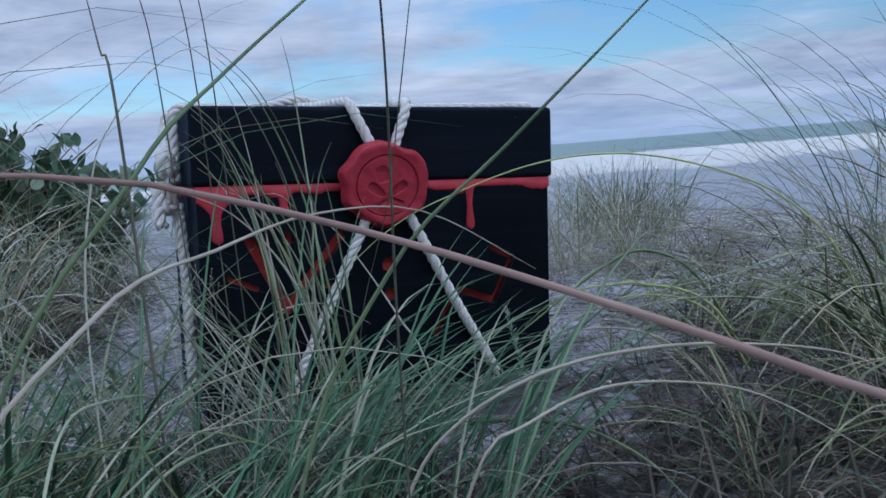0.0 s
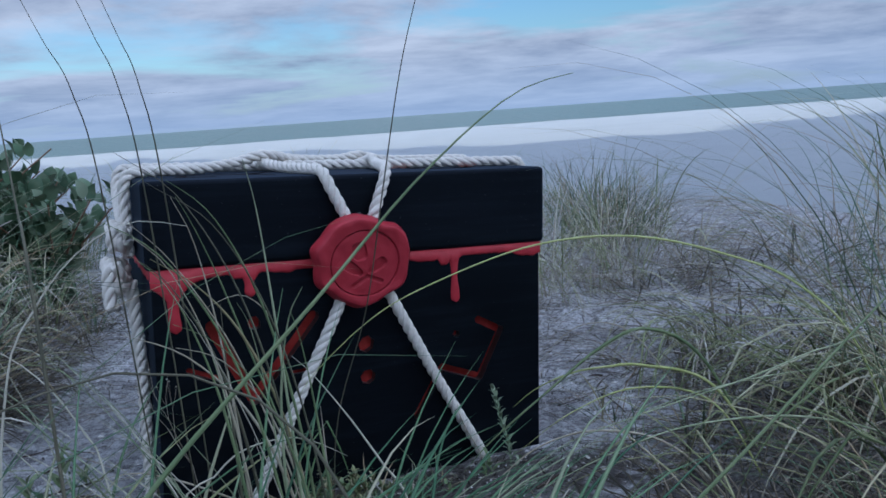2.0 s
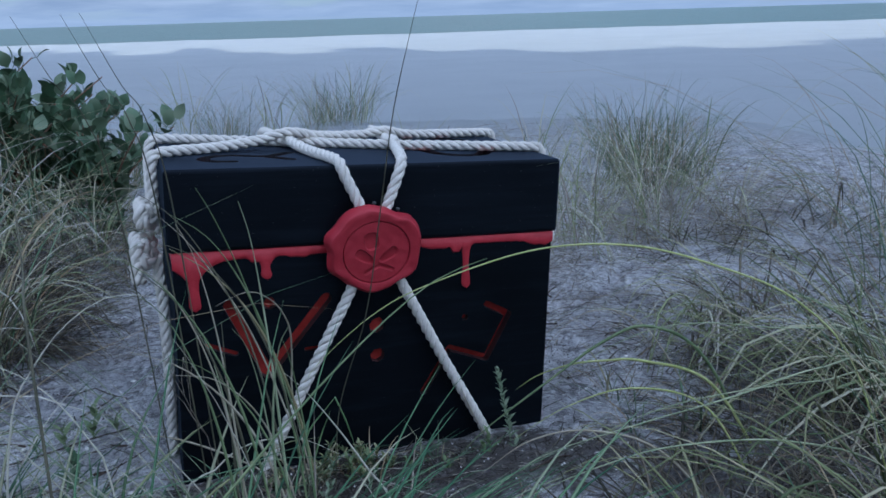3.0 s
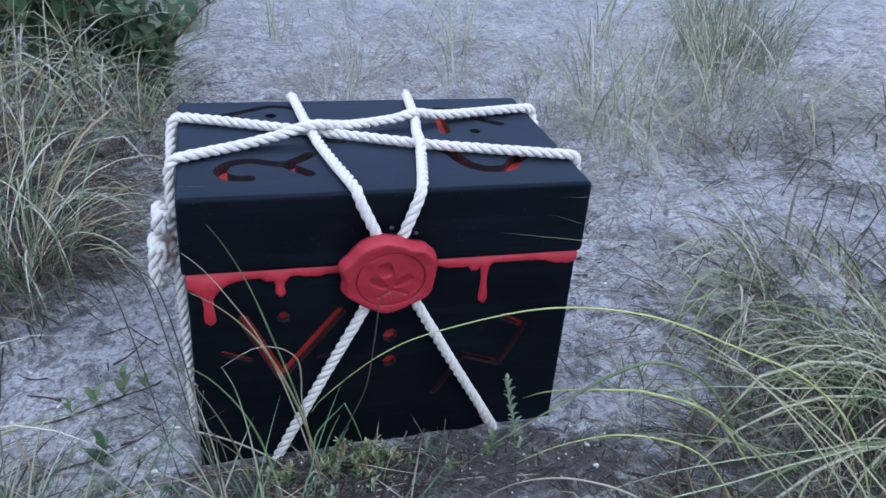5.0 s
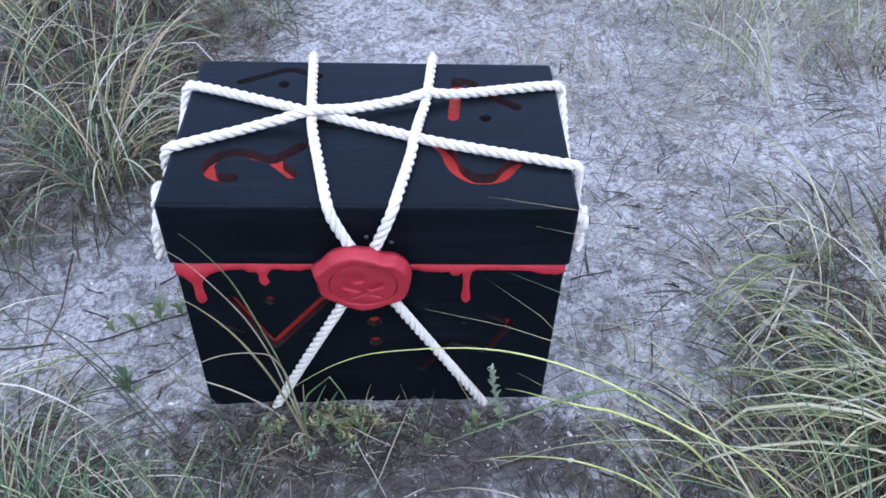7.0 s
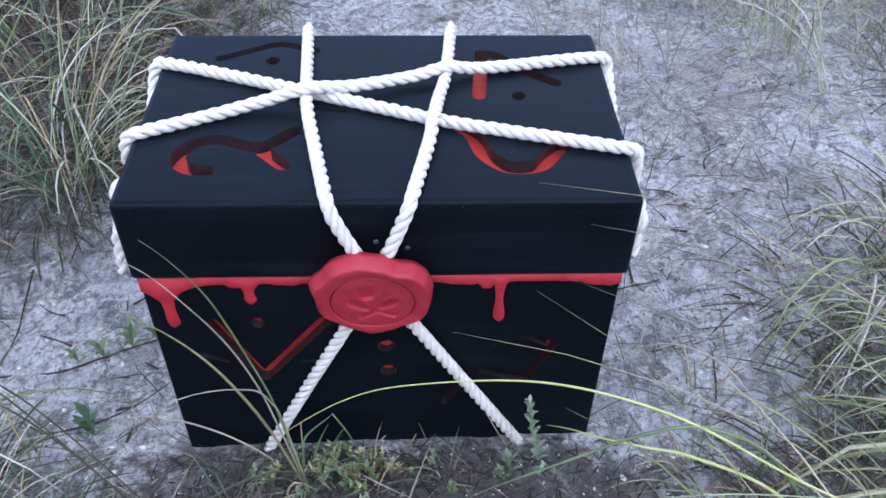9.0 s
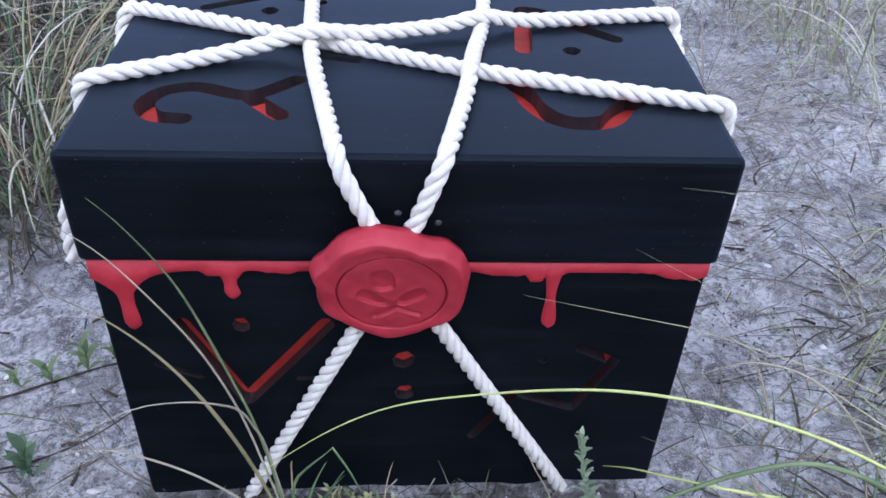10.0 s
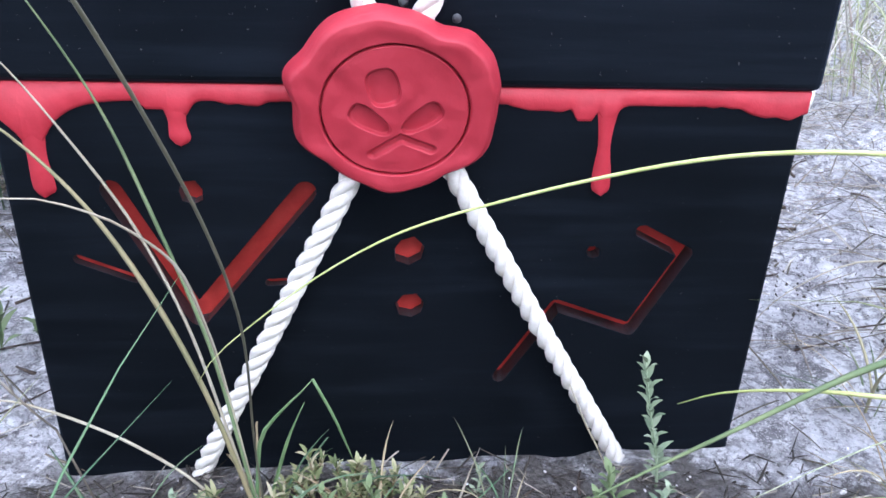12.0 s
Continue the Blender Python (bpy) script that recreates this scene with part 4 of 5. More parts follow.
# in front
grow_tufts((SWEPT, -0.26, -0.40, 0.62, 5), (SWEPT, -0.24, -0.48, 0.60, 20), (SWEPT, -0.16, -0.34, 0.55, 350),
           (SMALL, -0.092, -0.040, 1.0, 0), (SMALL, -0.17, -0.085, 0.9, 40), (SMALL, -0.02, -0.06, 0.7, 90),
           (SMALL, 0.06, -0.05, 0.6, 200), (ARCHING, -0.42, -0.16, 0.45, 20), (ARCHING, -0.32, -0.22, 0.36, 300),
           (THATCH, -0.15, -0.24, 0.6, 20), (THATCH, -0.38, -0.30, 0.8, 10), (UPRIGHT, -0.52, -0.12, 0.5, 10),
           (SWEPT, -0.20, -0.42, 0.62, 0), (SWEPT, -0.12, -0.48, 0.60, 8), (THATCH, 0.15, -0.42, 0.8, 60),
           (UPRIGHT, -0.50, -0.35, 0.55, 200), (UPRIGHT, -0.64, -0.10, 0.7, 110), (UPRIGHT, -0.68, 0.2, 0.8, 110))
grow_tufts((THATCH, -0.55, -0.45, 0.9, 110), (UPRIGHT, 0.48, -0.50, 0.45, 30), (ARCHING, 0.32, -0.58, 0.40, 200),
           (STRAW, -0.20, -0.36, 0.80, 0), (STRAW, -0.17, -0.33, 0.76, 144), (STRAW, -0.13, -0.40, 0.80, 90),
           (STRAW, -0.06, -0.36, 0.75, 20), (LOW, -0.38, -0.38, 0.42, 50), (LOW, -0.42, -0.50, 0.45, 90),
           (SWEPT, -0.45, -0.44, 0.5, 30), (LOW, -0.33, -0.30, 0.36, 180), (THATCH, -0.38, -0.45, 0.8, 160),
           (THATCH, -0.30, -0.40, 0.7, 0), (SWEPT, -0.36, -0.70, 0.42, 40), (LOW, -0.36, -0.46, 0.42, 10),
           (SWEPT, -0.42, -0.60, 0.50, 20), (SWEPT, -0.30, -0.52, 0.6, 15), (THATCH, -0.22, -0.44, 0.7, 0))
grow_tufts((THATCH, -0.08, -0.34, 0.6, 40), (THATCH, 0.05, -0.5, 0.8, 90), (THATCH, 0.22, -0.58, 0.9, 0),
           (THATCH, 0.30, -0.28, 0.8, 0), (UPRIGHT, 0.30, -0.46, 0.4, 0), (LOW, -0.40, -0.55, 0.42, 120),
           (LOW, -0.36, -0.62, 0.40, 20), (LOW, -0.42, -0.62, 0.75, 220), (LOW, -0.30, -0.62, 0.6, 60),
           (LOW, -0.34, -0.52, 0.9, 100), (LOW, -0.20, -0.50, 0.7, 20), (LOW, -0.44, -0.42, 1.0, 200),
           (LOW, -0.28, -0.46, 0.40, 300), (THATCH, -0.30, -0.58, 0.8, 10), (THATCH, -0.02, -0.62, 0.9, 10),
           (STRAW, 0.42, -0.35, 0.7, 10))


def blade_along(points, width, mat, label, plant=None):
    """One long blade along a bent line, root first."""
    line = even(smooth_path(points), 0.012)
    n = len(line) - 1
    bm = bmesh.new()
    tube_into(bm, line, [width * 0.5 * (0.9 if i < 0.6 * n else 0.9 - 0.75 * (i / n - 0.6) / 0.4) for i in range(n + 1)], 5)
    if plant is None:
        plant = thing("grass_plant", label=label, category="grass", group="single grass plants")
    return part("blade", bm, mat, plant)


def blade_material(name, low, high):
    return simple(name, low, high, 30, 0.6, 0.2, 0.0005, 0.3, 4.0, (1, 1, 1))


STRAW_BLADE = blade_material("straw blade", (0.36, 0.31, 0.22), (0.50, 0.46, 0.36))
GREEN_BLADE = blade_material("green blade", (0.11, 0.165, 0.075), (0.23, 0.28, 0.14))
LIME_BLADE = blade_material("yellow-green blade", (0.40, 0.46, 0.14), (0.60, 0.62, 0.28))
FRESH_BLADE = blade_material("fresh green blade", (0.12, 0.22, 0.09), (0.22, 0.32, 0.15))
SAGE_BLADE = blade_material("pale green blade", (0.27, 0.33, 0.19), (0.46, 0.49, 0.32))
PALE_BLADE = blade_material("bleached blade", (0.56, 0.54, 0.44), (0.76, 0.73, 0.62))
STALK_BLADE = blade_material("brownish stalk", (0.20, 0.20, 0.10), (0.36, 0.30, 0.17))
BROWN_BLADE = blade_material("brown blade", (0.25, 0.15, 0.12), (0.40, 0.28, 0.22))
DARK_BLADE = blade_material("dark stalk", (0.08, 0.08, 0.055), (0.16, 0.15, 0.10))

blade_along([(-0.10, -1.00, -0.02), (-0.15, -0.975, 0.17), (-0.20, -0.948, 0.232), (-0.244, -0.925, 0.256), (-0.272, -0.908, 0.269), (-0.295, -0.901, 0.278), (-0.326, -0.901, 0.286), (-0.40, -0.905, 0.290)],
            0.0017, BROWN_BLADE, "thin red-brown grass blade bent across, close by")
blade_along([(-0.40, -0.73, -0.02), (-0.36, -0.722, 0.20), (-0.307, -0.714, 0.285), (-0.273, -0.691, 0.318), (-0.222, -0.677, 0.358), (-0.183, -0.662, 0.387), (-0.140, -0.645, 0.410), (-0.105, -0.637, 0.417)],
            0.0019, GREEN_BLADE, "stout green grass blade leaning over sand")
blade_along([(-0.30, -0.69, -0.03), (-0.262, -0.705, 0.17), (-0.227, -0.722, 0.247), (-0.191, -0.742, 0.285), (-0.153, -0.755, 0.320), (-0.125, -0.760, 0.344), (-0.08, -0.765, 0.378)],
            0.0019, GREEN_BLADE, "stout green grass blade leaning over sand")
blade_along([(-0.075, -0.105, -0.02), (-0.069, -0.130, 0.115), (-0.052, -0.197, 0.239), (-0.054, -0.270, 0.348), (-0.063, -0.349, 0.436), (-0.073, -0.432, 0.499), (-0.082, -0.49, 0.53)],
            0.0013, DARK_BLADE, "tall thin dark grass stalk leaning from the chest's foot")
blade_along([(-0.215, -0.68, -0.03), (-0.225, -0.715, 0.20), (-0.238, -0.765, 0.318), (-0.246, -0.780, 0.345), (-0.254, -0.768, 0.360), (-0.272, -0.759, 0.368), (-0.294, -0.772, 0.369), (-0.33, -0.79, 0.360)],
            0.0011, DARK_BLADE, "thin dark grass blade bent far over")
blade_along([(-0.295, -0.50, -0.02), (-0.300, -0.444, 0.321), (-0.304, -0.388, 0.369), (-0.309, -0.339, 0.422), (-0.316, -0.29, 0.47)], 0.0022, DARK_BLADE, "thin dark grass stalk standing in sand")
for dx, dy in ((0.0, 0.0), (-0.030, 0.015), (0.012, -0.02)):
    blade_along([(-0.20 + dx, -0.12 + dy, -0.02), (-0.222 + dx, -0.20 + dy, 0.35), (-0.236 + dx, -0.251 + dy, 0.438), (-0.250 + dx, -0.300 + dy, 0.468), (-0.269 + dx, -0.33 + dy, 0.515)], 0.0016, DARK_BLADE,
                "thin dark grass stalk leaning over sand")
# the long arching blade before the chest and the stalks at its foot
blade_along([(0.52, -0.30, -0.05), (0.46, -0.275, 0.13), (0.40, -0.25, 0.205), (0.325, -0.226, 0.244), (0.242, -0.182, 0.268), (0.147, -0.142, 0.265), (0.038, -0.113, 0.233), (-0.022, -0.104, 0.205), (-0.081, -0.104, 0.162), (-0.10, -0.104, 0.138)],
            0.0026, LIME_BLADE, "long yellow-green grass blade arching before the chest")
ROOT = (-0.086, -0.062, -0.02)
FOOT = thing("grass_plant", label="tall grass stalks, green to brown, rooted at the chest", category="grass", group="single grass plants")
blade_along([ROOT, (-0.091, -0.070, 0.036), (-0.105, -0.070, 0.110), (-0.124, -0.068, 0.172), (-0.148, -0.065, 0.223), (-0.179, -0.062, 0.262), (-0.215, -0.060, 0.290)], 0.0034, STALK_BLADE, "", FOOT)
blade_along([ROOT, (-0.093, -0.058, 0.044), (-0.108, -0.034, 0.115), (-0.128, -0.022, 0.188), (-0.147, -0.018, 0.256), (-0.168, -0.026, 0.314), (-0.185, -0.035, 0.350)], 0.0026, GREEN_BLADE, "", FOOT)
blade_along([ROOT, (-0.105, -0.042, 0.066), (-0.122, -0.024, 0.127), (-0.143, -0.016, 0.187), (-0.169, -0.014, 0.240), (-0.197, -0.014, 0.287), (-0.23, -0.02, 0.325)], 0.0022, STRAW_BLADE, "", FOOT)
blade_along([ROOT, (-0.101, -0.042, 0.095), (-0.102, -0.060, 0.150), (-0.104, -0.078, 0.190), (-0.112, -0.096, 0.217), (-0.127, -0.115, 0.241), (-0.151, -0.136, 0.258), (-0.19, -0.158, 0.252)], 0.0021, STRAW_BLADE, "", FOOT)
blade_along([(-0.118, -0.026, -0.02), (-0.142, -0.019, 0.007), (-0.183, -0.009, 0.033), (-0.225, -0.006, 0.056), (-0.254, -0.006, 0.066), (-0.30, -0.010, 0.068)], 0.0025, STRAW_BLADE, "thin straw grass blade lying against the chest")
blade_along([(-0.103, -0.070, -0.03), (-0.108, -0.072, 0.004), (-0.100, -0.072, 0.024), (-0.090, -0.070, 0.022), (-0.074, -0.066, -0.006)], 0.0030, STRAW_BLADE, "short dry grass blade bent double at its root")
blade_along([(0.46, -0.15, -0.05), (0.38, -0.14, 0.072), (0.30, -0.115, 0.104), (0.259, -0.104, 0.107), (0.222, -0.089, 0.103), (0.190, -0.060, 0.082), (0.170, -0.034, 0.054)], 0.0042, LIME_BLADE, "green grass blade arching to the chest's corner")
blade_along([(0.46, -0.14, -0.05), (0.38, -0.125, 0.10), (0.31, -0.112, 0.145), (0.252, -0.106, 0.132), (0.18, -0.107, 0.095), (0.106, -0.107, 0.053), (0.07, -0.107, 0.025)], 0.0046, GREEN_BLADE, "stout green grass blade arching low over sand")
blade_along([(0.40, -0.22, -0.05), (0.33, -0.205, 0.075), (0.25, -0.18, 0.105), (0.18, -0.155, 0.085), (0.12, -0.135, 0.045)], 0.0026, LIME_BLADE, "yellow-green grass blade arching low over sand")
blade_along([(0.33, -0.27, -0.05), (0.25, -0.24, 0.055), (0.18, -0.21, 0.082), (0.12, -0.185, 0.070), (0.07, -0.165, 0.030)], 0.0032, STRAW_BLADE, "stout straw grass blade arching low over sand")
blade_along([(0.46, -0.04, -0.05), (0.37, -0.02, 0.10), (0.31, 0.005, 0.128), (0.26, 0.02, 0.10), (0.23, 0.03, 0.05)], 0.0022, STRAW_BLADE, "thin straw grass blade arching beside the chest")
# arcs over the sand before the chest
blade_along([(-0.42, -0.80, -0.02), (-0.375, -0.765, 0.18), (-0.323, -0.724, 0.244), (-0.279, -0.686, 0.257), (-0.239, -0.668, 0.265), (-0.190, -0.660, 0.261), (-0.14, -0.665, 0.230)], 0.0019, STRAW_BLADE, "straw grass blade arching over the sand")
blade_along([(-0.22, -0.55, -0.02), (-0.175, -0.56, 0.095), (-0.146, -0.568, 0.133), (-0.098, -0.586, 0.159), (-0.041, -0.600, 0.166), (0.028, -0.606, 0.159), (0.117, -0.603, 0.136), (0.19, -0.60, 0.09)], 0.0027, STRAW_BLADE, "stout straw grass blade arching over the sand")
blade_along([(-0.20, -0.60, -0.02), (-0.150, -0.60, 0.115), (-0.114, -0.593, 0.134), (-0.050, -0.570, 0.138), (0.008, -0.574, 0.132), (0.048, -0.602, 0.121), (0.10, -0.65, 0.08)], 0.0024, STRAW_BLADE, "stout straw grass blade arching over the sand")
blade_along([(-0.368, -0.645, -0.02), (-0.347, -0.612, 0.075), (-0.317, -0.552, 0.118), (-0.273, -0.441, 0.105), (-0.208, -0.327, 0.068), (-0.124, -0.231, 0.020)], 0.0024, SAGE_BLADE, "straw grass blade bent low over sand")
blade_along([(-0.372, -0.80, -0.02), (-0.360, -0.742, 0.110), (-0.351, -0.674, 0.162), (-0.342, -0.601, 0.180), (-0.326, -0.520, 0.168), (-0.298, -0.435, 0.145), (-0.26, -0.353, 0.10)], 0.0018, SAGE_BLADE, "straw grass blade arching over the sand")
blade_along([(-0.19, -0.30, -0.02), (-0.098, -0.295, 0.030), (-0.027, -0.318, 0.044), (0.026, -0.380, 0.050), (0.05, -0.46, 0.04), (0.06, -0.52, 0.01)], 0.0050, GREEN_BLADE, "broad green grass blade bent low over sand")
blade_along([(-0.33, -0.40, -0.02), (-0.332, -0.412, 0.19), (-0.318, -0.425, 0.288), (-0.302, -0.431, 0.321), (-0.280, -0.436, 0.347), (-0.252, -0.444, 0.362), (-0.215, -0.455, 0.355)], 0.0017, PALE_BLADE, "thin straw grass blade bent over at its top")
for points, width in (([(0.56, -0.31, -0.06), (0.475, -0.30, 0.135), (0.388, -0.30, 0.152), (0.286, -0.30, 0.140), (0.160, -0.30, 0.130), (0.073, -0.30, 0.118), (0.012, -0.30, 0.085)], 0.0021),
                      ([(0.50, -0.36, -0.05), (0.435, -0.35, 0.054), (0.313, -0.35, 0.110), (0.187, -0.35, 0.132), (0.102, -0.35, 0.128), (0.023, -0.35, 0.112)], 0.0024),
                      ([(0.66, -0.21, -0.06), (0.585, -0.20, 0.108), (0.40, -0.20, 0.160), (0.288, -0.20, 0.180), (0.206, -0.20, 0.168), (0.128, -0.20, 0.128)], 0.0019),
                      ([(0.60, -0.26, -0.06), (0.533, -0.25, 0.095), (0.44, -0.25, 0.108), (0.327, -0.25, 0.116), (0.223, -0.25, 0.112), (0.115, -0.25, 0.085)], 0.0020),
                      ([(-0.26, -0.33, -0.02), (-0.278, -0.32, 0.182), (-0.288, -0.32, 0.220), (-0.309, -0.32, 0.259), (-0.337, -0.32, 0.285), (-0.38, -0.32, 0.300)], 0.0018),
                      ([(-0.25, -0.26, -0.02), (-0.228, -0.25, 0.121), (-0.204, -0.25, 0.140), (-0.178, -0.25, 0.158), (-0.134, -0.25, 0.158), (-0.09, -0.25, 0.130)], 0.0018),
                      ([(-0.03, -0.30, -0.02), (-0.065, -0.30, 0.110), (-0.079, -0.30, 0.136), (-0.105, -0.30, 0.183), (-0.130, -0.30, 0.222), (-0.15, -0.30, 0.245)], 0.0020)):
    blade_along(points, width, SAGE_BLADE if points[0][0] > 0.4 else PALE_BLADE, "pale grass blade arching over the sand")
STALKS = thing("grass_plant", label="cluster of tall green stalks rooted before the chest", category="grass", group="single grass plants")
rnd = random.Random(41)
for k in range(17):
    x, y, bend, swing, tall = rnd.uniform(-0.19, -0.12), rnd.uniform(-0.36, -0.28), rnd.uniform(-0.13, 0.02), rnd.uniform(-0.09, 0.03), rnd.uniform(0.27, 0.42)
    blade_along([(x, y, -0.02), (x + 0.02 * bend, y + 0.01, 0.35 * tall), (x + 0.22 * bend, y + 0.02 + 0.1 * swing, 0.68 * tall), (x + 0.58 * bend, y + 0.02 + 0.5 * swing, 0.90 * tall), (x + bend, y + 0.02 + swing, tall)],
                rnd.uniform(0.0015, 0.0029), (GREEN_BLADE, SAGE_BLADE, DARK_BLADE, STRAW_BLADE)[k % 4], "", STALKS)
blade_along([(-0.098, -0.034, -0.02), (-0.091, -0.030, 0.030), (-0.086, -0.030, 0.048), (-0.072, -0.030, 0.065), (-0.058, -0.030, 0.079), (-0.052, -0.030, 0.086)], 0.0030, FRESH_BLADE, "", FOOT)
blade_along([(-0.052, -0.030, 0.086), (-0.042, -0.030, 0.058), (-0.036, -0.030, 0.036), (-0.029, -0.028, 0.008)], 0.0020, FRESH_BLADE, "", FOOT)
blade_along([(-0.092, -0.033, -0.02), (-0.072, -0.031, 0.040), (-0.057, -0.031, 0.073)], 0.0026, FRESH_BLADE, "", FOOT)
blade_along([(0.108, -0.018, 0.062), (0.118, -0.020, 0.034), (0.128, -0.024, 0.012), (0.140, -0.03, -0.02)], 0.0014, STRAW_BLADE, "thin dry seed stalk leaning on the rope")


# ---- herbs and shrub ----
def leaf_into(bm, base, along, up, length, width, fold=0.25, rows=5):
    """A small leaf with a midrib fold and a curved back."""
    along, up = Vector(along).normalized(), Vector(up)
    side = along.cross(up).normalized()
    up = side.cross(along)
    last = None
    for i in range(rows + 1):
        s = i / rows
        c = Vector(base) + along * length * s + up * (0.22 * length * math.sin(s * 2.2))
        h = width * 0.5 * math.sin(math.pi * min(1, 0.06 + 0.94 * s) ** 0.8) + 0.0002
        ring = [bm.verts.new(c + side * h + up * h * fold), bm.verts.new(c), bm.verts.new(c - side * h + up * h * fold)]
        if last:
            for k in range(2):
                bm.faces.new((last[k], last[k + 1], ring[k + 1], ring[k]))
        last = ring


def herb(x, y, height, leaves, size, lean, seed, mat, label):
    """A single stem with whorls of small leaves."""
    rnd = random.Random(seed)
    root = thing("herb", pose(x, y, ground_z(x, y)), label=label, category="plant", group="small herbs")
    line = [Vector((lean[0] * s * s + 0.002 * math.sin(5 * s + seed), lean[1] * s * s, height * s - 0.005)) for s in (i / 10 for i in range(11))]
    bm = bmesh.new()
    tube_into(bm, line, [0.0011 * (1 - 0.05 * i) for i in range(11)], 5)
    part("stem", bm, mat, root)
    bm = bmesh.new()
    for i in range(leaves):
        s = 0.12 + 0.88 * i / leaves
        p = line[min(10, int(s * 10))].lerp(line[min(10, int(s * 10) + 1)], s * 10 % 1)
        a = i * 2.4 + rnd.uniform(-0.3, 0.3)
        rise = 0.35 + 0.5 * s
        leaf_into(bm, p, (math.cos(a), math.sin(a), rise), (0, 0, 1), size * rnd.uniform(0.75, 1.1) * (1.05 - 0.25 * s), size * 0.34)
    part("leaves", bm, mat, root)
    return root


herb(0.163, -0.036, 0.098, 34, 0.0135, (-0.008, 0.016), 1, HERB, "pale grey-green herb with whorled leaves beside the chest")
for k, (x, y, h, n, size) in enumerate(((-0.07, -0.055, 0.030, 10, 0.011), (-0.045, -0.065, 0.038, 12, 0.010), (-0.10, -0.075, 0.026, 9, 0.012), (-0.015, -0.055, 0.034, 12, 0.011),
                                        (-0.03, -0.085, 0.022, 9, 0.012), (0.125, -0.055, 0.018, 8, 0.013), (0.165, -0.05, 0.016, 8, 0.012), (-0.125, -0.055, 0.025, 9, 0.010),
                                        (0.045, -0.032, 0.026, 9, 0.009), (0.03, -0.05, 0.018, 8, 0.010), (-0.15, -0.04, 0.020, 8, 0.010), (0.135, -0.045, 0.028, 7, 0.015), (-0.08, -0.09, 0.020, 9, 0.012), (0.07, -0.07, 0.016, 7, 0.011))):
    herb(x, y, h, n, size, (0.006 * (-1) ** k, 0.004), 10 + k, GREEN_BLADE if k % 2 else HERB, "low creeping herb with small leaves on sand")
for k, (x, y, h, n, size) in enumerate(((-0.325, 0.150, 0.050, 9, 0.026), (-0.36, 0.135, 0.035, 6, 0.024), (-0.30, 0.165, 0.03, 6, 0.020), (-0.39, 0.13, 0.028, 5, 0.018), (-0.34, 0.02, 0.05, 10, 0.030))):
    herb(x, y, h, n, size, (0.005, -0.004), 30 + k, LEAF if k == 4 else GREEN_BLADE, "small green herb sprouting from sand")


def foot_herb(x, y, height, seed):
    """A low branching herb: thin reddish stems, small narrow leaves in tufts at the tips."""
    rnd = random.Random(seed)
    root = thing("herb", pose(x, y, ground_z(x, y)), label="low branching herb with reddish stems and olive leaves", category="plant", group="small herbs")
    for _ in range(4):
        a, lean, tall = rnd.uniform(0, 6.28), rnd.uniform(0.2, 0.8), height * rnd.uniform(0.55, 1.0)
        line = [Vector((math.cos(a) * lean * tall * s, math.sin(a) * lean * tall * s, tall * s * (1.15 - 0.15 * s) - 0.004)) for s in (i / 6 for i in range(7))]
        bm = bmesh.new()
        tube_into(bm, line, [0.0007 * (1 - 0.07 * i) for i in range(7)], 4)
        part("stem", bm, STALK, root)
        bm = bmesh.new()
        for i in range(15):
            s = 0.25 + 0.75 * (i / 14) ** 0.6
            b = i * 2.4 + rnd.uniform(-0.5, 0.5)
            leaf_into(bm, line[int(s * 5.99)].lerp(line[int(s * 5.99) + 1], s * 5.99 % 1), (math.cos(b), math.sin(b), rnd.uniform(0.2, 1.1)), (0, 0, 1), rnd.uniform(0.006, 0.011), rnd.uniform(0.0018, 0.0030), 0.25, 4)
        part("leaves", bm, OLIVE, root)


for k, (x, y, h) in enumerate(((-0.064, -0.036, 0.030), (-0.050, -0.048, 0.034), (-0.038, -0.034, 0.036), (-0.022, -0.042, 0.026), (-0.010, -0.036, 0.024), (-0.076, -0.050, 0.024), (0.006, -0.046, 0.020), (-0.130, -0.046, 0.018), (-0.030, -0.060, 0.020))):
    foot_herb(x, y, h, 60 + k)


def shrub(x, y, height, seed):
    """Several stems that carry broad round leaves."""
    rnd = random.Random(seed)
    root = thing("shrub", pose(x, y, ground_z(x, y)), label="dark green broad-leaved shrub growing in dune grass", category="shrub", group="beach shrubs")
    for _ in range(11):
        a, lean = rnd.uniform(0, 6.28), rnd.uniform(0.1, 0.75)
        line = [Vector((math.cos(a) * lean * height * s * s, math.sin(a) * lean * height * s * s, height * rnd.uniform(0.97, 1.0) * s - 0.02)) for s in (i / 8 for i in range(9))]
        bm = bmesh.new()
        tube_into(bm, line, [0.0045 * (1 - 0.08 * i) for i in range(9)], 6)
        part("stem", bm, STALK, root)
        bm = bmesh.new()
        for i in range(34):
            s = rnd.uniform(0.08, 1.0)
            p = line[min(8, int(s * 8))].lerp(line[min(8, int(s * 8) + 1)], s * 8 % 1)
            b = rnd.uniform(0, 6.28)
            way = Vector((math.cos(b), math.sin(b), rnd.uniform(0.2, 1.8))).normalized()
            foot = p + way * rnd.uniform(0.01, 0.03)
            tube_into(bm, [p, p.lerp(foot, 0.5), foot], [0.001] * 3, 4)
            leaf_into(bm, foot, way + Vector((0, 0, rnd.uniform(-0.3, 0.6))), (rnd.uniform(-0.6, 0.6), rnd.uniform(-0.6, 0.6), 1), rnd.uniform(0.030, 0.050), rnd.uniform(0.026, 0.038), 0.2, 7)
        part("leaves", bm, LEAF, root)
    return root


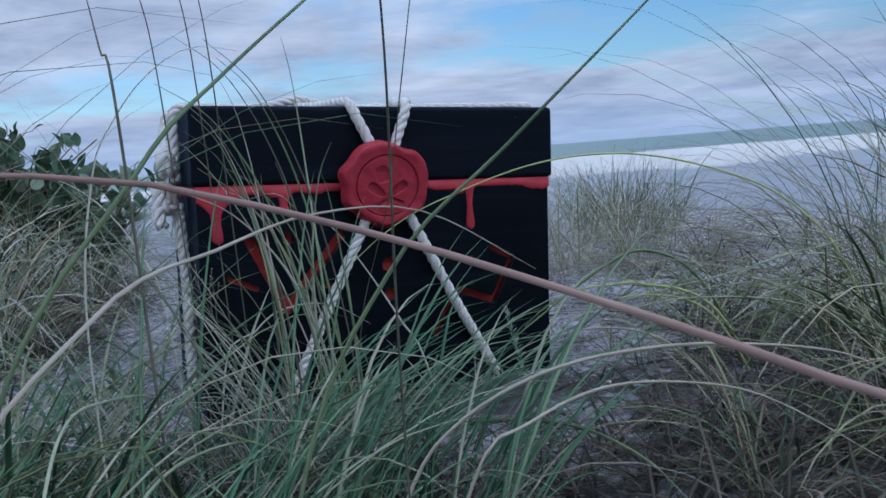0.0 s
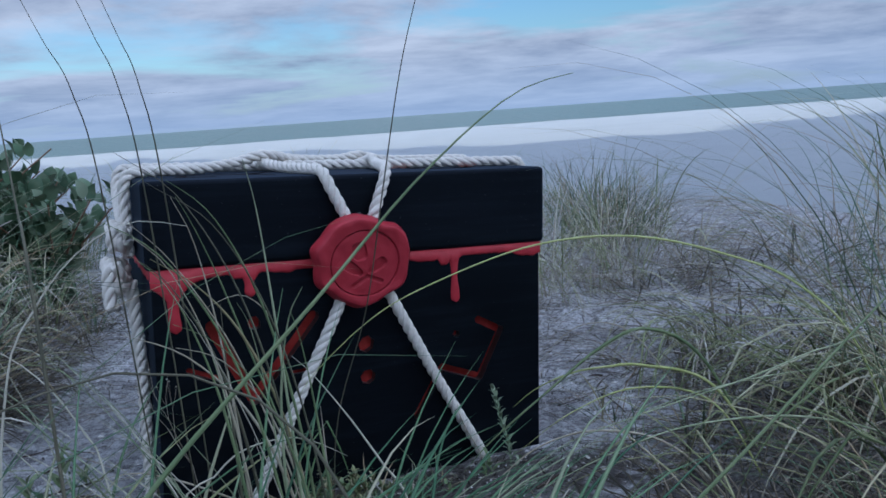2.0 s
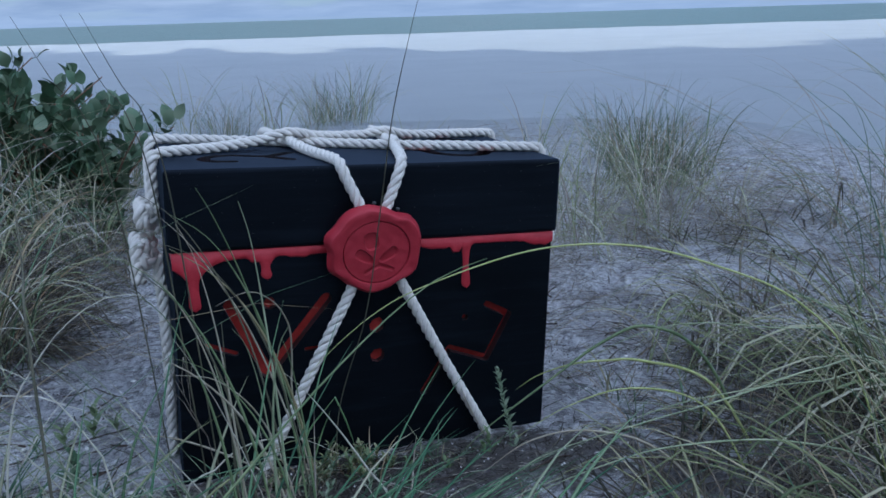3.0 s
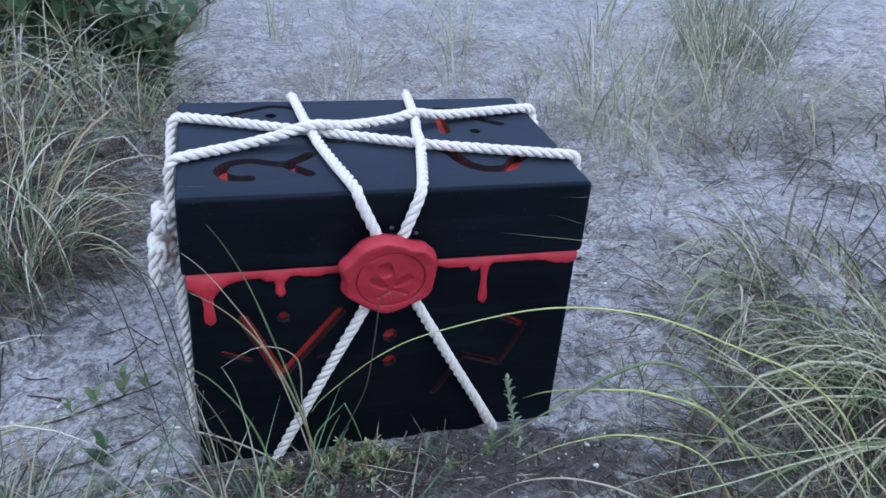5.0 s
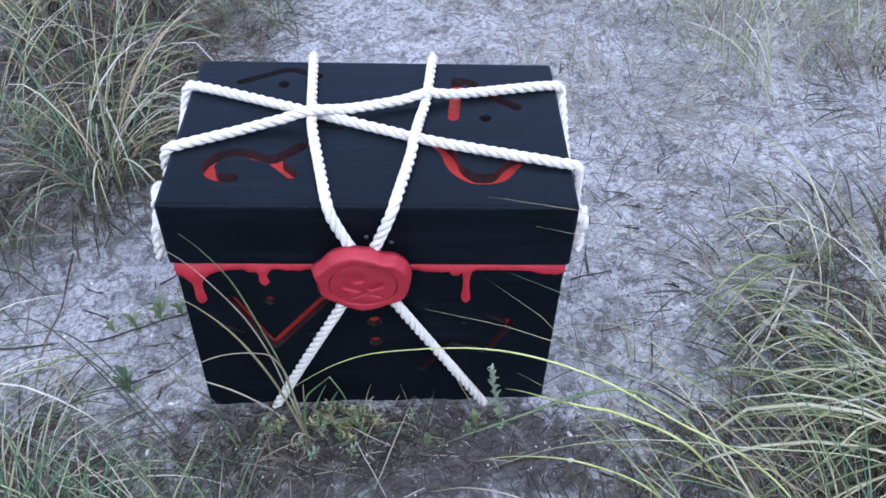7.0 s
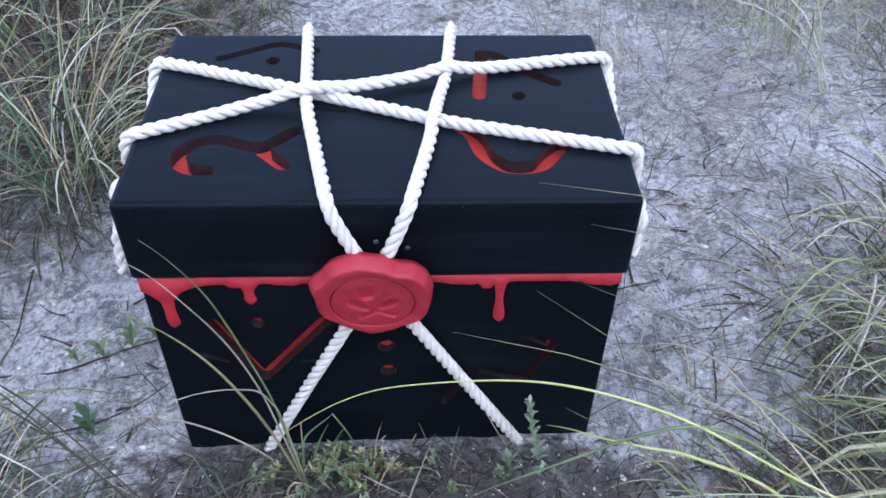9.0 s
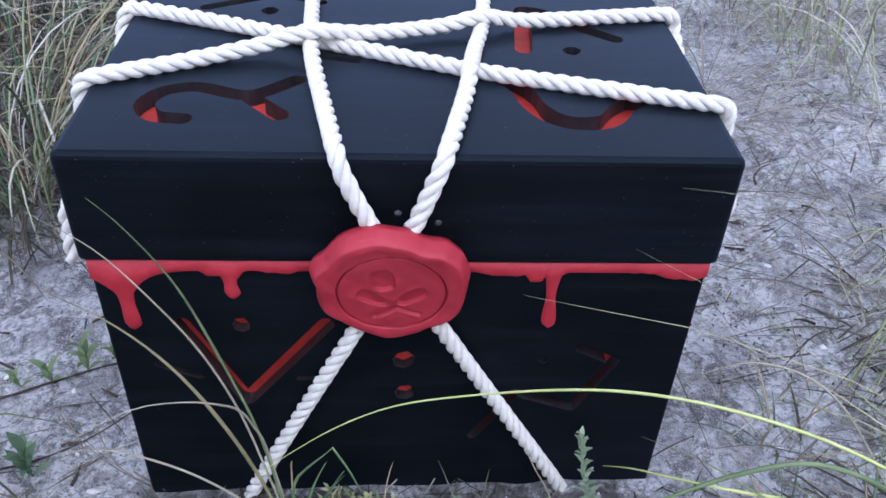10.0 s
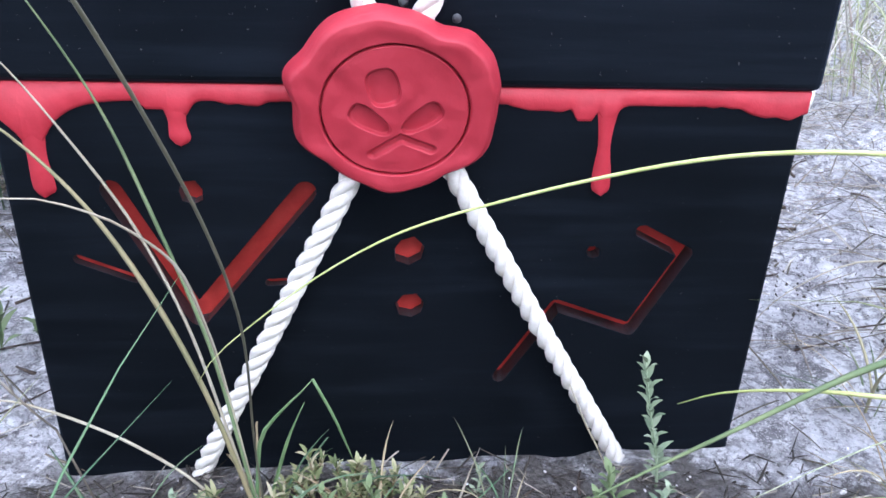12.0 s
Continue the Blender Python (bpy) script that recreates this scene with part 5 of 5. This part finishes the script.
for k, (x, y, h) in enumerate(((-0.32, 1.30, 0.34), (-0.42, 1.45, 0.36), (-0.56, 1.40, 0.46), (-0.70, 1.52, 0.50), (-0.52, 1.65, 0.40), (-0.84, 1.44, 0.48), (-0.44, 1.75, 0.32), (-1.02, 1.66, 0.50))):
    shrub(x, y, 0.85 * h, k)


def dry_weed(x, y, height, seed):
    """A thin branching dry weed with seed heads."""
    rnd = random.Random(seed)
    root = thing("dry_weed", pose(x, y, ground_z(x, y)), label="thin dry branching weed with tiny seed heads", category="plant", group="dry weeds")

    def grow(p, way, length, r, depth):
        pts = [p + way * length * s + Vector((0, 0, 0.01 * s * s)) for s in (0, 0.35, 0.7, 1.0)]
        bm = bmesh.new()
        tube_into(bm, pts, [r, r * 0.85, r * 0.7, r * 0.6], 4)
        part("branch" if depth < 3 else "stem", bm, DRY, root)
        if depth == 0:
            bm = bmesh.new()
            bmesh.ops.create_icosphere(bm, subdivisions=1, radius=0.0009, matrix=Matrix.Translation(pts[-1]))
            part("seed_head", bm, DRY, root)
            return
        for k in range(3 if depth == 1 else 2):
            a = rnd.uniform(0, 6.28)
            grow(pts[rnd.choice((2, 3, 3))], (way + Vector((math.cos(a), math.sin(a), 0)) * rnd.uniform(0.25, 0.5)).normalized(), length * rnd.uniform(0.45, 0.7), r * 0.65, depth - 1)

    grow(Vector((0, 0, -0.01)), Vector((-0.15, -0.12, 1)).normalized(), height * 0.42, 0.0010, 3)


dry_weed(-0.185, -0.045, 0.20, 5)


def litter(name, mat, count, x0, x1, y0, y1, seed, length, width, label, bias=0.0):
    """Short dry stalks lying about on the sand."""
    rnd = random.Random(seed)
    bm = bmesh.new()
    for _ in range(count):
        x, y = rnd.uniform(x0, x1), rnd.uniform(y0, y1)
        if -0.24 < x < 0.24 and -0.012 < y < 0.30:
            continue
        if noise.noise((x * 2.6, y * 2.6, 8.8)) + bias + 0.35 * ease(0.2, 0.5, x) < rnd.uniform(-0.5, 0.45):
            continue
        blade_into(bm, (x, y, ground_z(x, y) + rnd.uniform(0.000, 0.007)), rnd.gauss(0.3, 1.1) + (3.14 if rnd.random() < 0.5 else 0), rnd.uniform(1.35, 1.60), length * rnd.uniform(0.25, 1) ** 1.5,
                   rnd.uniform(-0.05, 0.35), width * rnd.uniform(0.5, 1.3), rnd, segments=5)
    return tagged(mesh_object(name, bm, mat), label, "litter", kind="stuff")


litter("dry_litter", DRY, 3200, -0.9, 1.3, -0.35, 1.3, 5, 0.17, 0.0019, "dry grey-brown grass stalks strewn on sand", -0.12)
litter("dark_litter", THATCH_BROWN, 1500, -0.9, 1.2, -0.35, 1.2, 15, 0.08, 0.0022, "dark rotted stalks and twigs strewn on sand")
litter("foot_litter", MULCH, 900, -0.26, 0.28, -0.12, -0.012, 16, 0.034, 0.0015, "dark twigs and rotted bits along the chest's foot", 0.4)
litter("pale_litter", DRY, 500, -0.30, 0.32, -0.12, -0.012, 17, 0.030, 0.0013, "short pale straw bits along the chest's foot", 0.4)
litter("matted_litter", THATCH_BROWN, 250, 0.25, 0.72, -0.15, 0.75, 25, 0.13, 0.0017, "dark curved stalks matted on sand beside the chest", 0.15)
litter("far_litter", DRY, 2600, -1.6, 2.4, 1.0, 3.2, 6, 0.22, 0.0030, "dry grey-brown grass stalks strewn on sand")


def crumbs(name, mat, count, size, seed, label, category, patchy=False):
    """Many small lumps lying on the sand, in one mesh."""
    rnd = random.Random(seed)
    bm = bmesh.new()
    bmesh.ops.create_icosphere(bm, subdivisions=1, radius=1.0)
    shape, faces = [v.co.copy() for v in bm.verts], [[v.index for v in f.verts] for f in bm.faces]
    bm.free()
    co, fa = [], []
    for _ in range(count):
        x, y = rnd.gauss(0.0, 0.42), rnd.gauss(0.22, 0.36)
        if patchy and noise.noise((x * 4.0, y * 4.0, 3.3)) < rnd.uniform(-0.3, 0.3):
            continue
        if -0.235 < x < 0.235 and -0.01 < y < 0.295:
            continue
        r = size * rnd.uniform(0.3, 1.0) ** 2 + (0.0005 if patchy else 0.0008)
        m = pose(x, y, ground_z(x, y) + r * 0.2, rnd.uniform(0, 90), rnd.uniform(0, 90), rnd.uniform(0, 360)) @ Matrix.Diagonal((r * rnd.uniform(0.7, 3.2 if patchy else 1.4), r, r * rnd.uniform(0.3, 0.8), 1))
        fa += [[len(co) + k for k in f] for f in faces]
        co += [m @ (v * rnd.uniform(0.75, 1.15)) for v in shape]
    data = bpy.data.meshes.new(name)
    data.from_pydata(co, [], fa)
    data.materials.append(mat)
    data.polygons.foreach_set("use_smooth", [True] * len(data.polygons))
    return tagged(new(name, data), label, category, kind="stuff")


crumbs("shell_bits", SHELL, 150, 0.0022, 8, "broken white shell bits lying on sand", "shells")
crumbs("sand_clods", CLOD, 3000, 0.0012, 9, "crumbled pale sand clods round the chest", "sand")
crumbs("mulch_bits", MULCH, 7000, 0.0013, 11, "dark rotted plant bits lying on sand", "litter", True)


# ---- runners, twigs and shells on the sand ----
WOOD = simple("dark twig bark", (0.030, 0.022, 0.018), (0.11, 0.085, 0.07), 160, 0.85, 0.5, 0.0006, 0.15)


def lying(points, lift):
    return [Vector((x, y, ground_z(x, y) + lift)) for x, y in points]


def stem_thing(name, points, radius, label, group):
    line = even(smooth_path(lying(points, radius * 0.6)), 0.008)
    n = len(line)
    bm = bmesh.new()
    tube_into(bm, line, [radius * (1.0 - 0.55 * i / n) * (1 + 0.18 * math.sin(i * 1.9)) for i in range(n)], 6)
    return tagged(mesh_object(name, bm, WOOD), label, "twig", group)


stem_thing("runner_stem", [(-0.62, 0.105), (-0.54, 0.098), (-0.47, 0.110), (-0.41, 0.112), (-0.36, 0.133), (-0.325, 0.150), (-0.285, 0.172), (-0.262, 0.205)], 0.0019,
           "dark creeping runner lying on pale sand", "runners on sand")
stem_thing("runner_stem", [(-0.50, 0.30), (-0.495, 0.235), (-0.485, 0.18), (-0.488, 0.11)], 0.0014, "dark creeping runner lying on pale sand", "runners on sand")
stem_thing("runner_stem", [(-0.40, 0.02), (-0.345, 0.035), (-0.30, 0.06), (-0.262, 0.098)], 0.0012, "dark creeping runner lying on pale sand", "runners on sand")
rnd = random.Random(77)
for k in range(46):
    if k < 26:
        x, y = rnd.uniform(0.26, 0.62), rnd.uniform(-0.12, 0.62)
    elif k < 36:
        x, y = rnd.uniform(-0.46, -0.26), rnd.uniform(-0.06, 0.34)
    else:
        x, y = rnd.uniform(-0.22, 0.26), rnd.uniform(-0.15, -0.035)
    a, length, bend = rnd.uniform(0, 3.14), rnd.uniform(0.025, 0.085), rnd.uniform(-0.5, 0.5)
    pts = [(x, y)]
    for _ in range(3):
        a += bend * rnd.uniform(0.3, 1.2)
        pts.append((pts[-1][0] + math.cos(a) * length / 3, pts[-1][1] + math.sin(a) * length / 3))
    stem_thing("twig", pts, rnd.uniform(0.0009, 0.0020), "dark bent twig lying on pale sand", "twigs on sand")


def shell_piece(x, y, size, seed):
    """A broken, cupped piece of shell with an uneven rim."""
    rnd = random.Random(seed)
    bm = bmesh.new()
    rim = [rnd.uniform(0.65, 1.1) for _ in range(11)]
    rows = []
    for lift in (0.0, -0.12):
        for j in (0.35, 0.7, 1.0):
            rows.append([bm.verts.new((size * j * rim[k] * math.cos(2 * math.pi * k / 11), 0.7 * size * j * rim[k] * math.sin(2 * math.pi * k / 11), size * (0.42 * (1 - j * j) + lift)))
                         for k in range(11)])
    for a, b in ((0, 1), (1, 2), (2, 5), (5, 4), (4, 3)):
        for k in range(11):
            bm.faces.new((rows[a][k - 1], rows[b][k - 1], rows[b][k], rows[a][k]))
    bm.faces.new(rows[0])
    bm.faces.new(rows[3][::-1])
    bmesh.ops.recalc_face_normals(bm, faces=bm.faces[:])
    ob = mesh_object("shell_piece", bm, SHELL)
    ob.matrix_basis = pose(x, y, ground_z(x, y) + size * 0.10, rnd.uniform(-15, 15), rnd.uniform(-15, 15), rnd.uniform(0, 360))
    return tagged(ob, "broken white shell piece half sunk in sand", "shell", "shells on sand")


rnd = random.Random(78)
for k in range(34):
    x, y = (rnd.uniform(-0.50, -0.25), rnd.uniform(-0.12, 0.36)) if k < 20 else (rnd.uniform(0.25, 0.55), rnd.uniform(-0.12, 0.45))
    shell_piece(x, y, rnd.uniform(0.0026, 0.0060), k)
